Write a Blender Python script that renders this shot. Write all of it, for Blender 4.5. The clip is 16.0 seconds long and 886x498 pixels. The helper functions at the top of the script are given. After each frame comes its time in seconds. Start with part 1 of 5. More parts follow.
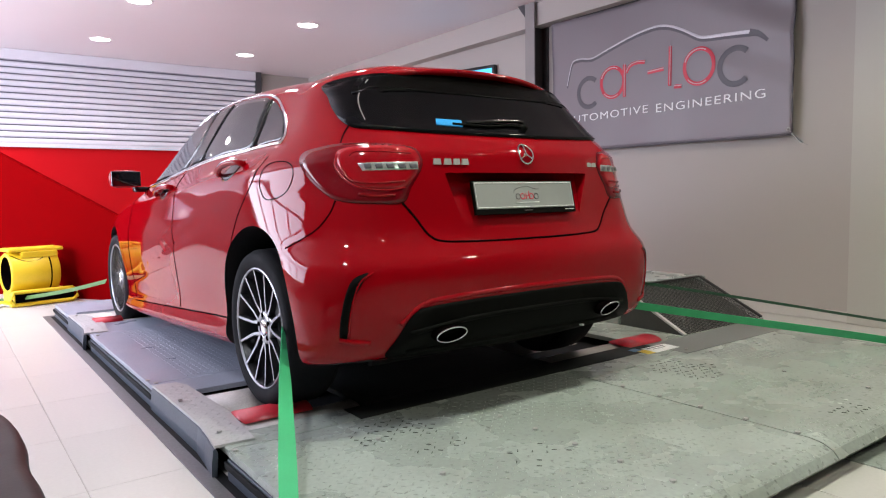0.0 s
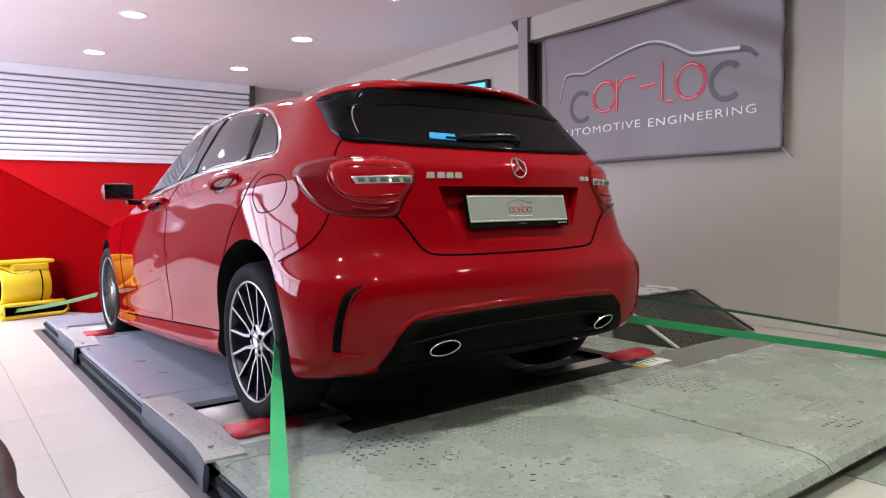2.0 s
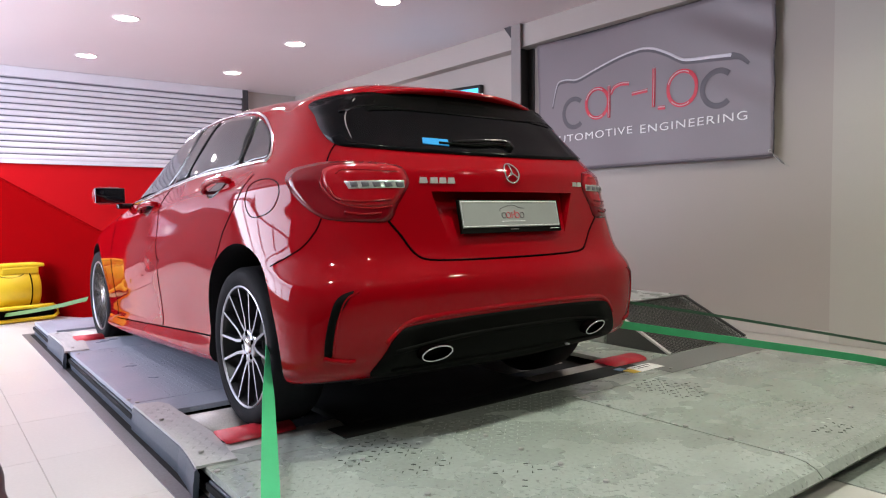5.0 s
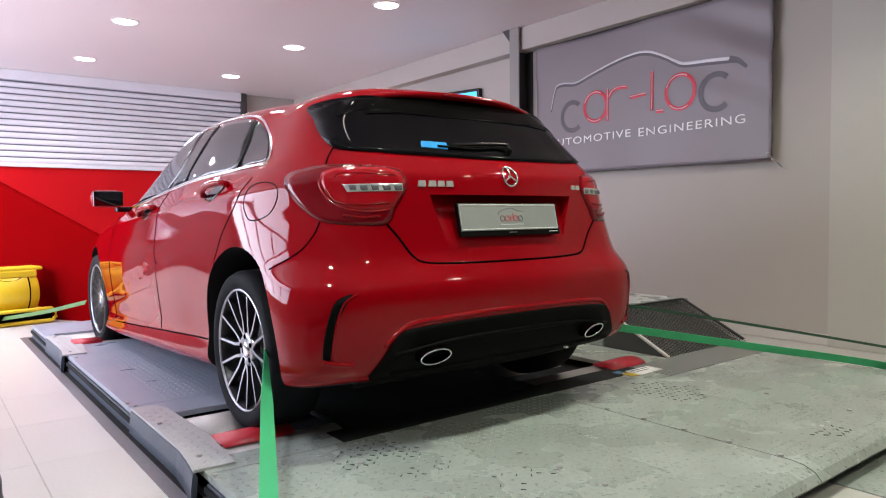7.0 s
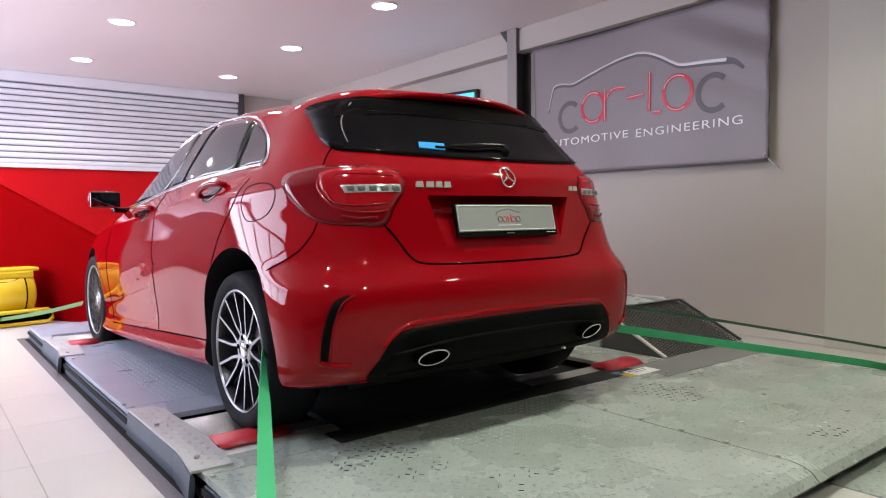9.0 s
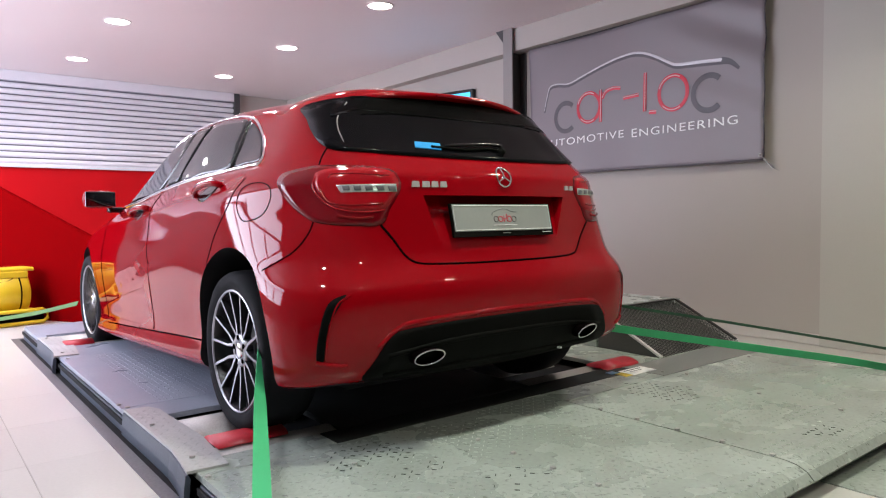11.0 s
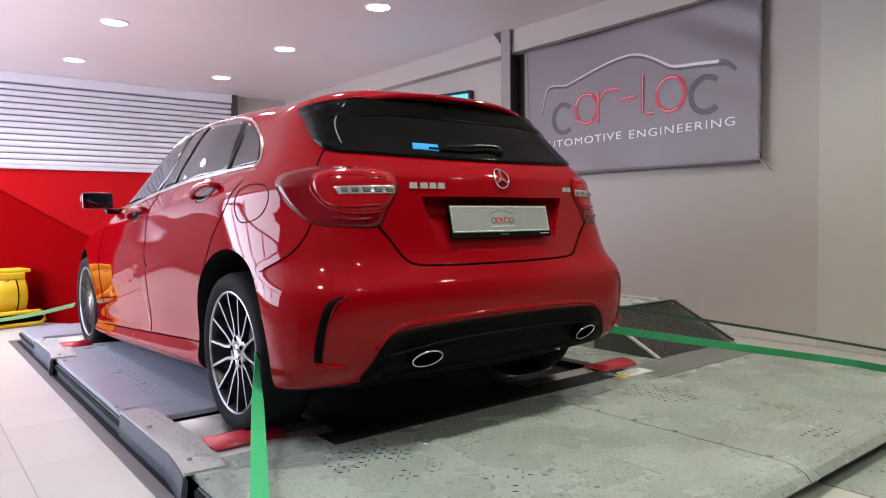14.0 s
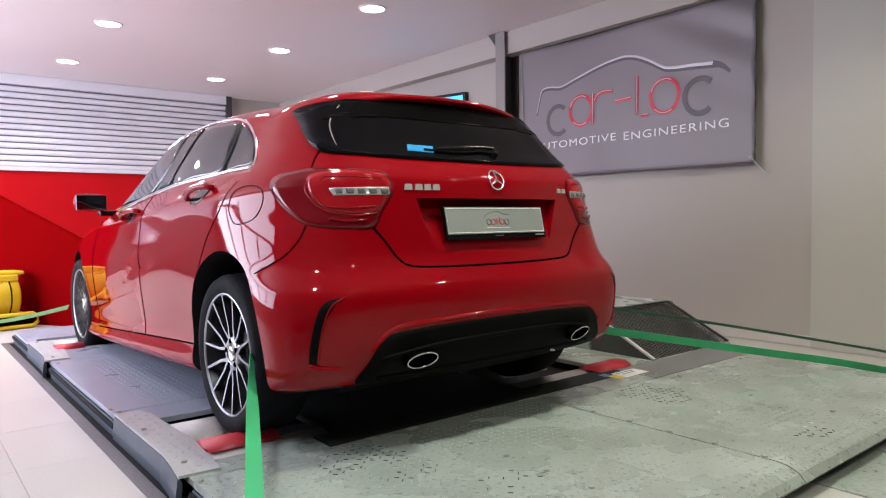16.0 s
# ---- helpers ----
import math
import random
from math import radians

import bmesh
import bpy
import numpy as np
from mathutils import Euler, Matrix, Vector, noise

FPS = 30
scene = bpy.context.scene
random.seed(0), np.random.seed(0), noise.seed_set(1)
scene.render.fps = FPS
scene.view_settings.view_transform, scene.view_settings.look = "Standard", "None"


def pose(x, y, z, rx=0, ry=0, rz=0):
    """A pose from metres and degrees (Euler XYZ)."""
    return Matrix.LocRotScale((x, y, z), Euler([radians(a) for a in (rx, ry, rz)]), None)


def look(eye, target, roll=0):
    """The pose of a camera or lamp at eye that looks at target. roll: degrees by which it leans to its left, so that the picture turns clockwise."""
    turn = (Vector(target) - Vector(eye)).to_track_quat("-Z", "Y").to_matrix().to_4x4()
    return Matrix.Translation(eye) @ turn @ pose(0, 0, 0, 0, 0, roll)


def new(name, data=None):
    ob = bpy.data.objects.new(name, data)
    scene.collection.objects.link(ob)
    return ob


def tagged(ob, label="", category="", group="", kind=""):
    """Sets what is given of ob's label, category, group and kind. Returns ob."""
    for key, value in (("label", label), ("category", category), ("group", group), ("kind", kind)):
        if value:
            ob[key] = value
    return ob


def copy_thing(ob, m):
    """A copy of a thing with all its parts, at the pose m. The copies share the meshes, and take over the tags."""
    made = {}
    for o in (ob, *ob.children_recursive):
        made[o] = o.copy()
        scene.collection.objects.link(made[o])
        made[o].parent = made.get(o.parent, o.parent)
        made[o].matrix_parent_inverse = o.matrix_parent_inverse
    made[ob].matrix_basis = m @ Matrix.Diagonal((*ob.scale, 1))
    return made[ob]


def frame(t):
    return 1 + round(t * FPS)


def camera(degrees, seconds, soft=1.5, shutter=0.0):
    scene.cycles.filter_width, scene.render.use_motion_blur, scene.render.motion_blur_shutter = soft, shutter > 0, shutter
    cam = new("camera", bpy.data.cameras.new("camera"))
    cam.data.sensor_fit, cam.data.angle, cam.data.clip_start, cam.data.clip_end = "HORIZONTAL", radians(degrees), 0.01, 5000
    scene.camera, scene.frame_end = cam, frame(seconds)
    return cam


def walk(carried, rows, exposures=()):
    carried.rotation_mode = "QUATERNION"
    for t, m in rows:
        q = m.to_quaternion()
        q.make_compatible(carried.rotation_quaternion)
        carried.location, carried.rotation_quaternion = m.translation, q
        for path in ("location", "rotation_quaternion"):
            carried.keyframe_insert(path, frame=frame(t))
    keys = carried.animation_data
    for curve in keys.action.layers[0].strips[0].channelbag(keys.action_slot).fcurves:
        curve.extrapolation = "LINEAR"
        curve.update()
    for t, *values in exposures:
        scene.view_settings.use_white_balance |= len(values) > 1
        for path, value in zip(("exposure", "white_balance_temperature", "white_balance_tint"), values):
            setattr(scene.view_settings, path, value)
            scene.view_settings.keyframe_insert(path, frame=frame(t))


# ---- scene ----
cam = camera(65.7, 16.0, soft=1.15, shutter=0.5)
EYE = (-1.854, -2.647, 0.827)
PATH = [
    (0, EYE, (-0.6701, -1.0429, 0.6686), -0.96),
    (0.5, EYE, (-0.6664, -1.0452, 0.6728), -0.85),
    (1, EYE, (-0.6556, -1.0520, 0.6868), -0.85),
    (1.5, EYE, (-0.6640, -1.0442, 0.7048), -0.90),
    (2, EYE, (-0.6525, -1.0526, 0.7070), -0.85),
    (2.5, EYE, (-0.6470, -1.0564, 0.7128), -0.91),
    (3, EYE, (-0.6524, -1.0522, 0.7143), -0.99),
    (3.5, EYE, (-0.6582, -1.0476, 0.7176), -1.01),
    (4, EYE, (-0.6498, -1.0539, 0.7171), -0.90),
    (6.5, EYE, (-0.6269, -1.0708, 0.7280), -0.52),
    (7, EYE, (-0.6310, -1.0674, 0.7310), -0.65),
    (7.5, EYE, (-0.6289, -1.0690, 0.7318), -0.53),
    (8, EYE, (-0.6333, -1.0656, 0.7310), -0.52),
    (8.5, EYE, (-0.6250, -1.0720, 0.7327), -0.52),
    (9, EYE, (-0.6256, -1.0715, 0.7332), -0.65),
    (11.5, EYE, (-0.6148, -1.0799, 0.7330), -0.66),
    (12, EYE, (-0.6153, -1.0795, 0.7346), -0.74),
    (12.5, EYE, (-0.6114, -1.0826, 0.7356), -0.75),
    (13, EYE, (-0.6087, -1.0847, 0.7358), -0.80),
    (13.5, EYE, (-0.6153, -1.0793, 0.7379), -0.74),
    (14, EYE, (-0.6113, -1.0826, 0.7364), -0.65),
    (14.5, EYE, (-0.6042, -1.0881, 0.7383), -0.74),
    (15, EYE, (-0.5975, -1.0935, 0.7379), -0.65),
    (15.5, EYE, (-0.5932, -1.0969, 0.7393), -0.66),
    (16, EYE, (-0.5998, -1.0915, 0.7406), -0.72),
]
walk(cam, [(t, look(eye, target, roll)) for t, eye, target, roll in PATH])

# ---- light and exposure ----
world = bpy.data.worlds.new("sky")
scene.world = world
world.use_nodes = True
_wn = world.node_tree.nodes
_sky = _wn.new("ShaderNodeTexSky")
_sky.sky_type, _sky.sun_disc = "NISHITA", False
_sky.sun_elevation, _sky.sun_rotation = radians(40), radians(250)
world.node_tree.links.new(_sky.outputs[0], _wn["Background"].inputs[0])
_wn["Background"].inputs[1].default_value = 0.12
scene.view_settings.exposure = -0.03

FLOOR, CEIL = -0.10, 2.69
WALL_R, WALL_L, WALL_F, WALL_B = 3.15, -4.3, 7.45, -8.5


def lamp_area(name, m, sx, sy, watts, colour):
    data = bpy.data.lights.new(name, "AREA")
    data.shape, data.size, data.size_y, data.energy, data.color = "RECTANGLE", sx, sy, watts, colour
    ob = new(name, data)
    ob.matrix_world = m
    return ob


def lamp_spot(name, m, watts, colour, angle=150, blend=0.6, size=0.08):
    data = bpy.data.lights.new(name, "SPOT")
    data.energy, data.color, data.spot_size, data.spot_blend, data.shadow_soft_size = watts, colour, radians(angle), blend, size
    ob = new(name, data)
    ob.matrix_world = m
    return ob


# daylight through the glazed front of the workshop, in its opening
lamp_area("daylight_opening", look((-4.22, 4.2, 1.66), (0, 4.2, 1.15)), 5.5, 1.70, 350, (0.78, 0.82, 1.0))

LAMP_X, LAMP_Y = (-1.91, -0.19, 1.53), (-3.08, -1.22, 0.63, 2.495, 4.345, 6.22)
# The x=-1.91 column is unseen: lamps added to brighten the left floor and deck.
LAMP_AT = [(_x, _y) for _x in LAMP_X for _y in LAMP_Y if _x > -1 or _y > 3 or _y == -1.22]
for _x, _y in LAMP_AT:
    # cool white lamps near the shutter and the daylight, greenish ones over the rear deck, warmer ones along the wall
    if _y > 0:
        _c, _w = ((0.97, 0.91, 1.0), 34 if _y < 4 else 140 if _x < -1 else 70) if _x < 1 else ((1.0, 0.88, 0.86), 18)
    else:
        _c = (0.90, 0.95, 1.0) if _x < -1 else (0.90, 1.0, 0.80) if _x < 1 else (1.0, 0.97, 0.76)
        _w = (52 if _x < 1 else 42) if _y < -2 else 104 if _x < -1 else 108 if _x < 1 else 72
    lamp_spot("downlight_beam", pose(_x, _y, CEIL - 0.03), _w, _c, 146)


# ---- materials ----
def mat(name, colour, rough=0.5, metal=0.0, vary=0.12, scale=6.0, fine=90.0, bump=0.0, coat=0.0, rough_vary=0.1,
        dirt=None, dirt_amount=0.0, dirt_scale=1.5, glow=0.0, glow_colour=None, by_piece=0.0, specks=0.0, ior=1.5, spec=0.5, coat_ior=1.5):
    m = bpy.data.materials.new(name)
    m.use_nodes = True
    nt = m.node_tree
    b = nt.nodes["Principled BSDF"]
    link = nt.links.new
    tc = nt.nodes.new("ShaderNodeTexCoord")
    big = nt.nodes.new("ShaderNodeTexNoise")
    big.inputs["Scale"].default_value, big.inputs["Detail"].default_value = scale, 5
    small = nt.nodes.new("ShaderNodeTexNoise")
    small.inputs["Scale"].default_value, small.inputs["Detail"].default_value = fine, 3
    link(tc.outputs["Object"], big.inputs["Vector"])
    link(tc.outputs["Object"], small.inputs["Vector"])
    mix = nt.nodes.new("ShaderNodeMath")
    mix.operation = "ADD"
    link(big.outputs["Fac"], mix.inputs[0])
    link(small.outputs["Fac"], mix.inputs[1])
    rng = nt.nodes.new("ShaderNodeMapRange")
    rng.inputs["From Min"].default_value, rng.inputs["From Max"].default_value = 0.6, 1.4
    rng.inputs["To Min"].default_value, rng.inputs["To Max"].default_value = 1 - vary, 1 + vary
    link(mix.outputs[0], rng.inputs["Value"])
    value = rng.outputs[0]
    if by_piece:
        info = nt.nodes.new("ShaderNodeObjectInfo")
        r2 = nt.nodes.new("ShaderNodeMapRange")
        r2.inputs["To Min"].default_value, r2.inputs["To Max"].default_value = 1 - by_piece, 1 + by_piece
        link(info.outputs["Random"], r2.inputs["Value"])
        mul = nt.nodes.new("ShaderNodeMath")
        mul.operation = "MULTIPLY"
        link(value, mul.inputs[0])
        link(r2.outputs[0], mul.inputs[1])
        value = mul.outputs[0]
    tint = nt.nodes.new("ShaderNodeVectorMath")
    tint.operation = "SCALE"
    tint.inputs[0].default_value = colour
    link(value, tint.inputs["Scale"])
    col = tint.outputs[0]
    if dirt:
        dn = nt.nodes.new("ShaderNodeTexNoise")
        dn.inputs["Scale"].default_value, dn.inputs["Detail"].default_value, dn.inputs["Roughness"].default_value = dirt_scale, 6, 0.55
        link(tc.outputs["Object"], dn.inputs["Vector"])
        dr = nt.nodes.new("ShaderNodeMapRange")
        dr.inputs["From Min"].default_value, dr.inputs["From Max"].default_value = 0.40, 0.72
        dr.inputs["To Max"].default_value = dirt_amount
        link(dn.outputs["Fac"], dr.inputs["Value"])
        mx = nt.nodes.new("ShaderNodeMix")
        mx.data_type = "RGBA"
        link(dr.outputs[0], mx.inputs["Factor"])
        link(col, mx.inputs[6])
        mx.inputs[7].default_value = (*dirt, 1)
        col = mx.outputs[2]
    if specks:
        sn = nt.nodes.new("ShaderNodeTexNoise")
        sn.inputs["Scale"].default_value, sn.inputs["Detail"].default_value = 42, 4
        link(tc.outputs["Object"], sn.inputs["Vector"])
        sr = nt.nodes.new("ShaderNodeMapRange")
        sr.inputs["From Min"].default_value, sr.inputs["From Max"].default_value = 0.60, 0.70
        sr.inputs["To Max"].default_value = specks
        link(sn.outputs["Fac"], sr.inputs["Value"])
        sm = nt.nodes.new("ShaderNodeMix")
        sm.data_type = "RGBA"
        link(sr.outputs[0], sm.inputs["Factor"])
        link(col, sm.inputs[6])
        sm.inputs[7].default_value = (0.06, 0.06, 0.05, 1)
        col = sm.outputs[2]
    link(col, b.inputs["Base Color"])
    rr = nt.nodes.new("ShaderNodeMapRange")
    rr.inputs["From Min"].default_value, rr.inputs["From Max"].default_value = 0.3, 0.7
    rr.inputs["To Min"].default_value, rr.inputs["To Max"].default_value = max(0, rough * (1 - rough_vary)), min(1, rough * (1 + rough_vary))
    link(big.outputs["Fac"], rr.inputs["Value"])
    link(rr.outputs[0], b.inputs["Roughness"])
    b.inputs["Metallic"].default_value = metal
    b.inputs["IOR"].default_value = ior
    b.inputs["Specular IOR Level"].default_value = spec
    b.inputs["Coat Weight"].default_value = coat
    b.inputs["Coat Roughness"].default_value = 0.045
    b.inputs["Coat IOR"].default_value = coat_ior
    if bump:
        bp = nt.nodes.new("ShaderNodeBump")
        bp.inputs["Strength"].default_value, bp.inputs["Distance"].default_value = bump, 0.004
        link(small.outputs["Fac"], bp.inputs["Height"])
        link(bp.outputs[0], b.inputs["Normal"])
    if glow:
        b.inputs["Emission Color"].default_value = (*(glow_colour or colour), 1)
        b.inputs["Emission Strength"].default_value = glow
    return m


M_PAINT = mat("red_car_paint", (0.30, 0.0012, 0.0055), 0.45, 0.0, 0.04, 3, 400, coat=1.0, spec=0.0, coat_ior=1.34)
M_GLASS = mat("tinted_glass", (0.004, 0.004, 0.005), 0.05, 0, 0.1, 4, 60, spec=0.09)
M_SIDEGLASS = mat("side_glass", (0.030, 0.030, 0.033), 0.05, 0, 0.1, 4, 60)
M_BLACK = mat("black_plastic", (0.004, 0.004, 0.0035), 0.55, 0, 0.2, 8, 300, bump=0.15, spec=0.05)
M_GLOSSBLACK = mat("gloss_black_trim", (0.006, 0.006, 0.007), 0.12, 0, 0.1, 8, 100)
M_GAP = mat("panel_gap", (0.003, 0.002, 0.002), 0.9, spec=0.0)
M_CHROME = mat("chrome", (0.82, 0.83, 0.85), 0.10, 1.0, 0.04, 8, 200)
M_BADGE = mat("satin_silver_badge", (0.46, 0.45, 0.44), 0.35, 0.3, 0.1, 40, 300)
M_ALLOY = mat("machined_alloy", (0.38, 0.39, 0.42), 0.30, 1.0, 0.06, 12, 200)
M_ALLOYDARK = mat("black_alloy_paint", (0.010, 0.010, 0.012), 0.32, 0, 0.1, 12, 200)
M_RUBBER = mat("tyre_rubber", (0.010, 0.010, 0.012), 0.75, 0, 0.25, 14, 200, bump=0.2, spec=0.14)
M_REDLENS = mat("red_lamp_lens", (0.36, 0.004, 0.010), 0.08, 0, 0.10, 20, 200, coat=1.0, spec=0.1, coat_ior=1.36)
M_DARKLENS = mat("dark_red_lens", (0.17, 0.0015, 0.006), 0.08, 0, 0.10, 20, 200, coat=1.0, spec=0.1, coat_ior=1.33)
M_MIDLENS = mat("deep_red_lens", (0.20, 0.002, 0.005), 0.2, 0, 0.1, 20, 200, spec=0.2)
M_CLEARLENS = mat("clear_lamp_lens", (0.62, 0.60, 0.58), 0.10, 0.5, 0.25, 60, 200, coat=1.0)
M_SILVERPLATE = mat("silver_plate", (0.33, 0.34, 0.33), 0.38, 0.2, 0.06, 10, 200)
M_WHITEINK = mat("white_print", (0.88, 0.88, 0.88), 0.5)
M_REDINK = mat("red_print", (0.62, 0.02, 0.05), 0.45, 0, 0.08, 12, 200)
M_GREYINK = mat("dark_grey_print", (0.10, 0.09, 0.105), 0.5, 0, 0.15, 12, 200)
M_PALEINK = mat("pale_pink_print", (0.72, 0.50, 0.53), 0.45)
M_BLUESTICK = mat("blue_sticker", (0.02, 0.32, 0.75), 0.4)
M_DECK = mat("painted_steel_deck", (0.43, 0.475, 0.437), 0.27, 0.08, 0.16, 3.0, 60, bump=0.12, rough_vary=0.3, dirt=(0.17, 0.18, 0.13), dirt_amount=0.36, dirt_scale=2.0, specks=0.6)
M_DECKBLUE = mat("galvanised_deck", (0.35, 0.38, 0.46), 0.36, 0.05, 0.12, 4.0, 80, bump=0.12, rough_vary=0.3)
M_TREADBAR = mat("worn_tread_bar", (0.41, 0.45, 0.415), 0.30, 0.15, 0.2, 9, 120)
M_COVER = mat("pale_cover_steel", (0.52, 0.52, 0.52), 0.45, 0.1, 0.12, 6, 90, bump=0.1)
M_SHADOWDECK = mat("shadow_dark_deck", (0.026, 0.028, 0.027), 0.7, 0, 0.2, 5, 90, bump=0.1, spec=0.15)
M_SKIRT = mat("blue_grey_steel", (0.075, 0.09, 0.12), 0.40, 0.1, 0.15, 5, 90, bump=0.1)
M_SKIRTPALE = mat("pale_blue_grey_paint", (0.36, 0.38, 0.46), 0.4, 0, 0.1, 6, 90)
M_STEEL = mat("bare_steel", (0.45, 0.44, 0.42), 0.30, 0.8, 0.2, 6, 140)
M_ROLLER = mat("steel_roller", (0.48, 0.46, 0.43), 0.36, 0.3, 0.2, 7, 140)
M_REDMETAL = mat("red_painted_metal", (0.52, 0.02, 0.035), 0.35, 0, 0.15, 10, 90)
M_TILE = mat("beige_floor_tile", (0.60, 0.575, 0.545), 0.30, 0, 0.05, 2.0, 70, bump=0.03, by_piece=0.03)
M_GROUT = mat("tile_grout", (0.52, 0.49, 0.46), 0.85, 0, 0.15, 8, 100)
M_WALL = mat("grey_beige_wall", (0.46, 0.425, 0.395), 0.75, 0, 0.04, 1.2, 160, bump=0.06)
M_BACKWALL = mat("unseen_dark_wall", (0.10, 0.10, 0.105), 0.7, 0, 0.08, 1.2, 160, bump=0.06)
M_PIER = mat("pale_pier_paint", (0.52, 0.505, 0.465), 0.7, 0, 0.04, 1.2, 160, bump=0.06)
M_CEIL = mat("white_ceiling", (0.78, 0.71, 0.725), 0.55, 0, 0.03, 1.0, 160, bump=0.03)
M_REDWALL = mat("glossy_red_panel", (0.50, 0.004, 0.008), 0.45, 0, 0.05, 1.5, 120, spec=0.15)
M_SHADEDRED = mat("shaded_red_panel", (0.17, 0.0012, 0.002), 0.75, 0, 0.05, 1.5, 120, spec=0.0)
M_SHUTTER = mat("shutter_slat", (0.80, 0.79, 0.85), 0.19, 0.1, 0.06, 3, 120)
M_GROOVESHADE = mat("shutter_groove_shade", (0.13, 0.13, 0.16), 0.5, 0, 0.1, 4, 100)
M_PALEPAINT = mat("pale_grey_paint", (0.58, 0.58, 0.56), 0.45, 0, 0.08, 6, 90)
M_DARKFRAME = mat("dark_frame", (0.06, 0.06, 0.065), 0.5, 0, 0.15, 6, 100)
M_POSTPAINT = mat("post_paint", (0.30, 0.28, 0.27), 0.6, 0, 0.06, 3, 100)
M_POST = mat("dark_post_shade_and_rail", (0.055, 0.052, 0.05), 0.55, 0.2, 0.15, 6, 100)
M_BANNER = mat("grey_vinyl_banner", (0.235, 0.205, 0.225), 0.45, 0, 0.06, 2.0, 220, bump=0.04)
M_YELLOW = mat("yellow_plastic", (0.78, 0.56, 0.02), 0.38, 0, 0.08, 6, 120)
M_GREEN = mat("green_webbing", (0.055, 0.52, 0.215), 0.6, 0, 0.15, 10, 500, bump=0.3)
M_MESH = mat("black_wire_mesh", (0.05, 0.05, 0.048), 0.45, 0.4, 0.2, 20, 200)
M_SCREEN = mat("lit_screen", (0.05, 0.45, 0.75), 0.3, glow=1.2, glow_colour=(0.06, 0.50, 0.85))
M_LAMPGLOW = mat("lamp_glow", (1, 0.97, 0.93), 0.4, glow=18, glow_colour=(1.0, 0.95, 0.90))
M_PIT = mat("dark_pit_steel", (0.012, 0.012, 0.013), 0.7, 0.0, 0.2, 6, 90, spec=0.15)


# ---- mesh helpers ----
def obj(name, bm, material, parent=None, label="", smooth=False, recalc=True):
    if recalc:
        bmesh.ops.recalc_face_normals(bm, faces=bm.faces[:])
    me = bpy.data.meshes.new(name)
    bm.to_mesh(me)
    bm.free()
    for m in (material if isinstance(material, (list, tuple)) else [material]):
        me.materials.append(m)
    if smooth:
        me.polygons.foreach_set("use_smooth", [True] * len(me.polygons))
    ob = new(name, me)
    if parent is not None:
        ob.parent = parent
    if label:
        ob["label"] = label
    return ob


def part(name, bm, material, parent, label="", smooth=False):
    return obj(name, bm, material, parent, label, smooth)


def thing(name, label, category, at=None, group="", kind=""):
    ob = new(name)
    if at is not None:
        ob.matrix_world = at
    return tagged(ob, label, category, group, kind)


def add_box(bm, lo, hi, bevel=0.0, m=None):
    c = [(a + b) / 2 for a, b in zip(lo, hi)]
    s = [abs(b - a) for a, b in zip(lo, hi)]
    r = bmesh.ops.create_cube(bm, size=1, matrix=(m or Matrix()) @ Matrix.Translation(c) @ Matrix.Diagonal((*s, 1)))
    if bevel:
        es = list({e for v in r["verts"] for e in v.link_edges})
        bmesh.ops.bevel(bm, geom=es, offset=bevel, segments=2, affect="EDGES", profile=0.5)
    return bm


def box(lo, hi, bevel=0.0):
    return add_box(bmesh.new(), lo, hi, bevel)


def add_cyl(bm, a, b, r0, r1=None, seg=24, caps=True):
    a, b = Vector(a), Vector(b)
    d = b - a
    m = Matrix.Translation((a + b) / 2) @ d.to_track_quat("Z", "Y").to_matrix().to_4x4()
    bmesh.ops.create_cone(bm, cap_ends=caps, segments=seg, radius1=r0, radius2=r0 if r1 is None else r1, depth=d.length, matrix=m)
    return bm


def cyl(a, b, r0, r1=None, seg=24):
    return add_cyl(bmesh.new(), a, b, r0, r1, seg)


def add_tube(bm, pts, r, seg=8, closed=False):
    pts = [Vector(p) for p in pts]
    n = len(pts)
    rings = []
    for i, p in enumerate(pts):
        a = pts[(i - 1) % n] if closed or i else p
        b = pts[(i + 1) % n] if closed or i < n - 1 else p
        q = (b - a).to_track_quat("Z", "Y")
        rings.append([bm.verts.new(p + q @ Vector((r * math.cos(2 * math.pi * k / seg), r * math.sin(2 * math.pi * k / seg), 0))) for k in range(seg)])
    for i in range(n if closed else n - 1):
        r0, r1 = rings[i], rings[(i + 1) % n]
        off = 0
        if closed and i == n - 1:
            off = min(range(seg), key=lambda o: (r0[0].co - r1[o].co).length)
        for k in range(seg):
            bm.faces.new((r0[k], r0[(k + 1) % seg], r1[(k + 1 + off) % seg], r1[(k + off) % seg]))
    if not closed:
        bm.faces.new(rings[0][::-1])
        bm.faces.new(rings[-1])
    return bm


def tube(pts, r, seg=8, closed=False):
    return add_tube(bmesh.new(), pts, r, seg, closed)


def lathe(profile, axis_m, seg=48):
    """Spin (radius, height) pairs round the local z of axis_m."""
    bm = bmesh.new()
    rings = [[bm.verts.new(axis_m @ Vector((r * math.cos(2 * math.pi * k / seg), r * math.sin(2 * math.pi * k / seg), h))) for k in range(seg)] for r, h in profile]
    for a, b in zip(rings, rings[1:]):
        for k in range(seg):
            bm.faces.new((a[k], a[(k + 1) % seg], b[(k + 1) % seg], b[k]))
    return bm


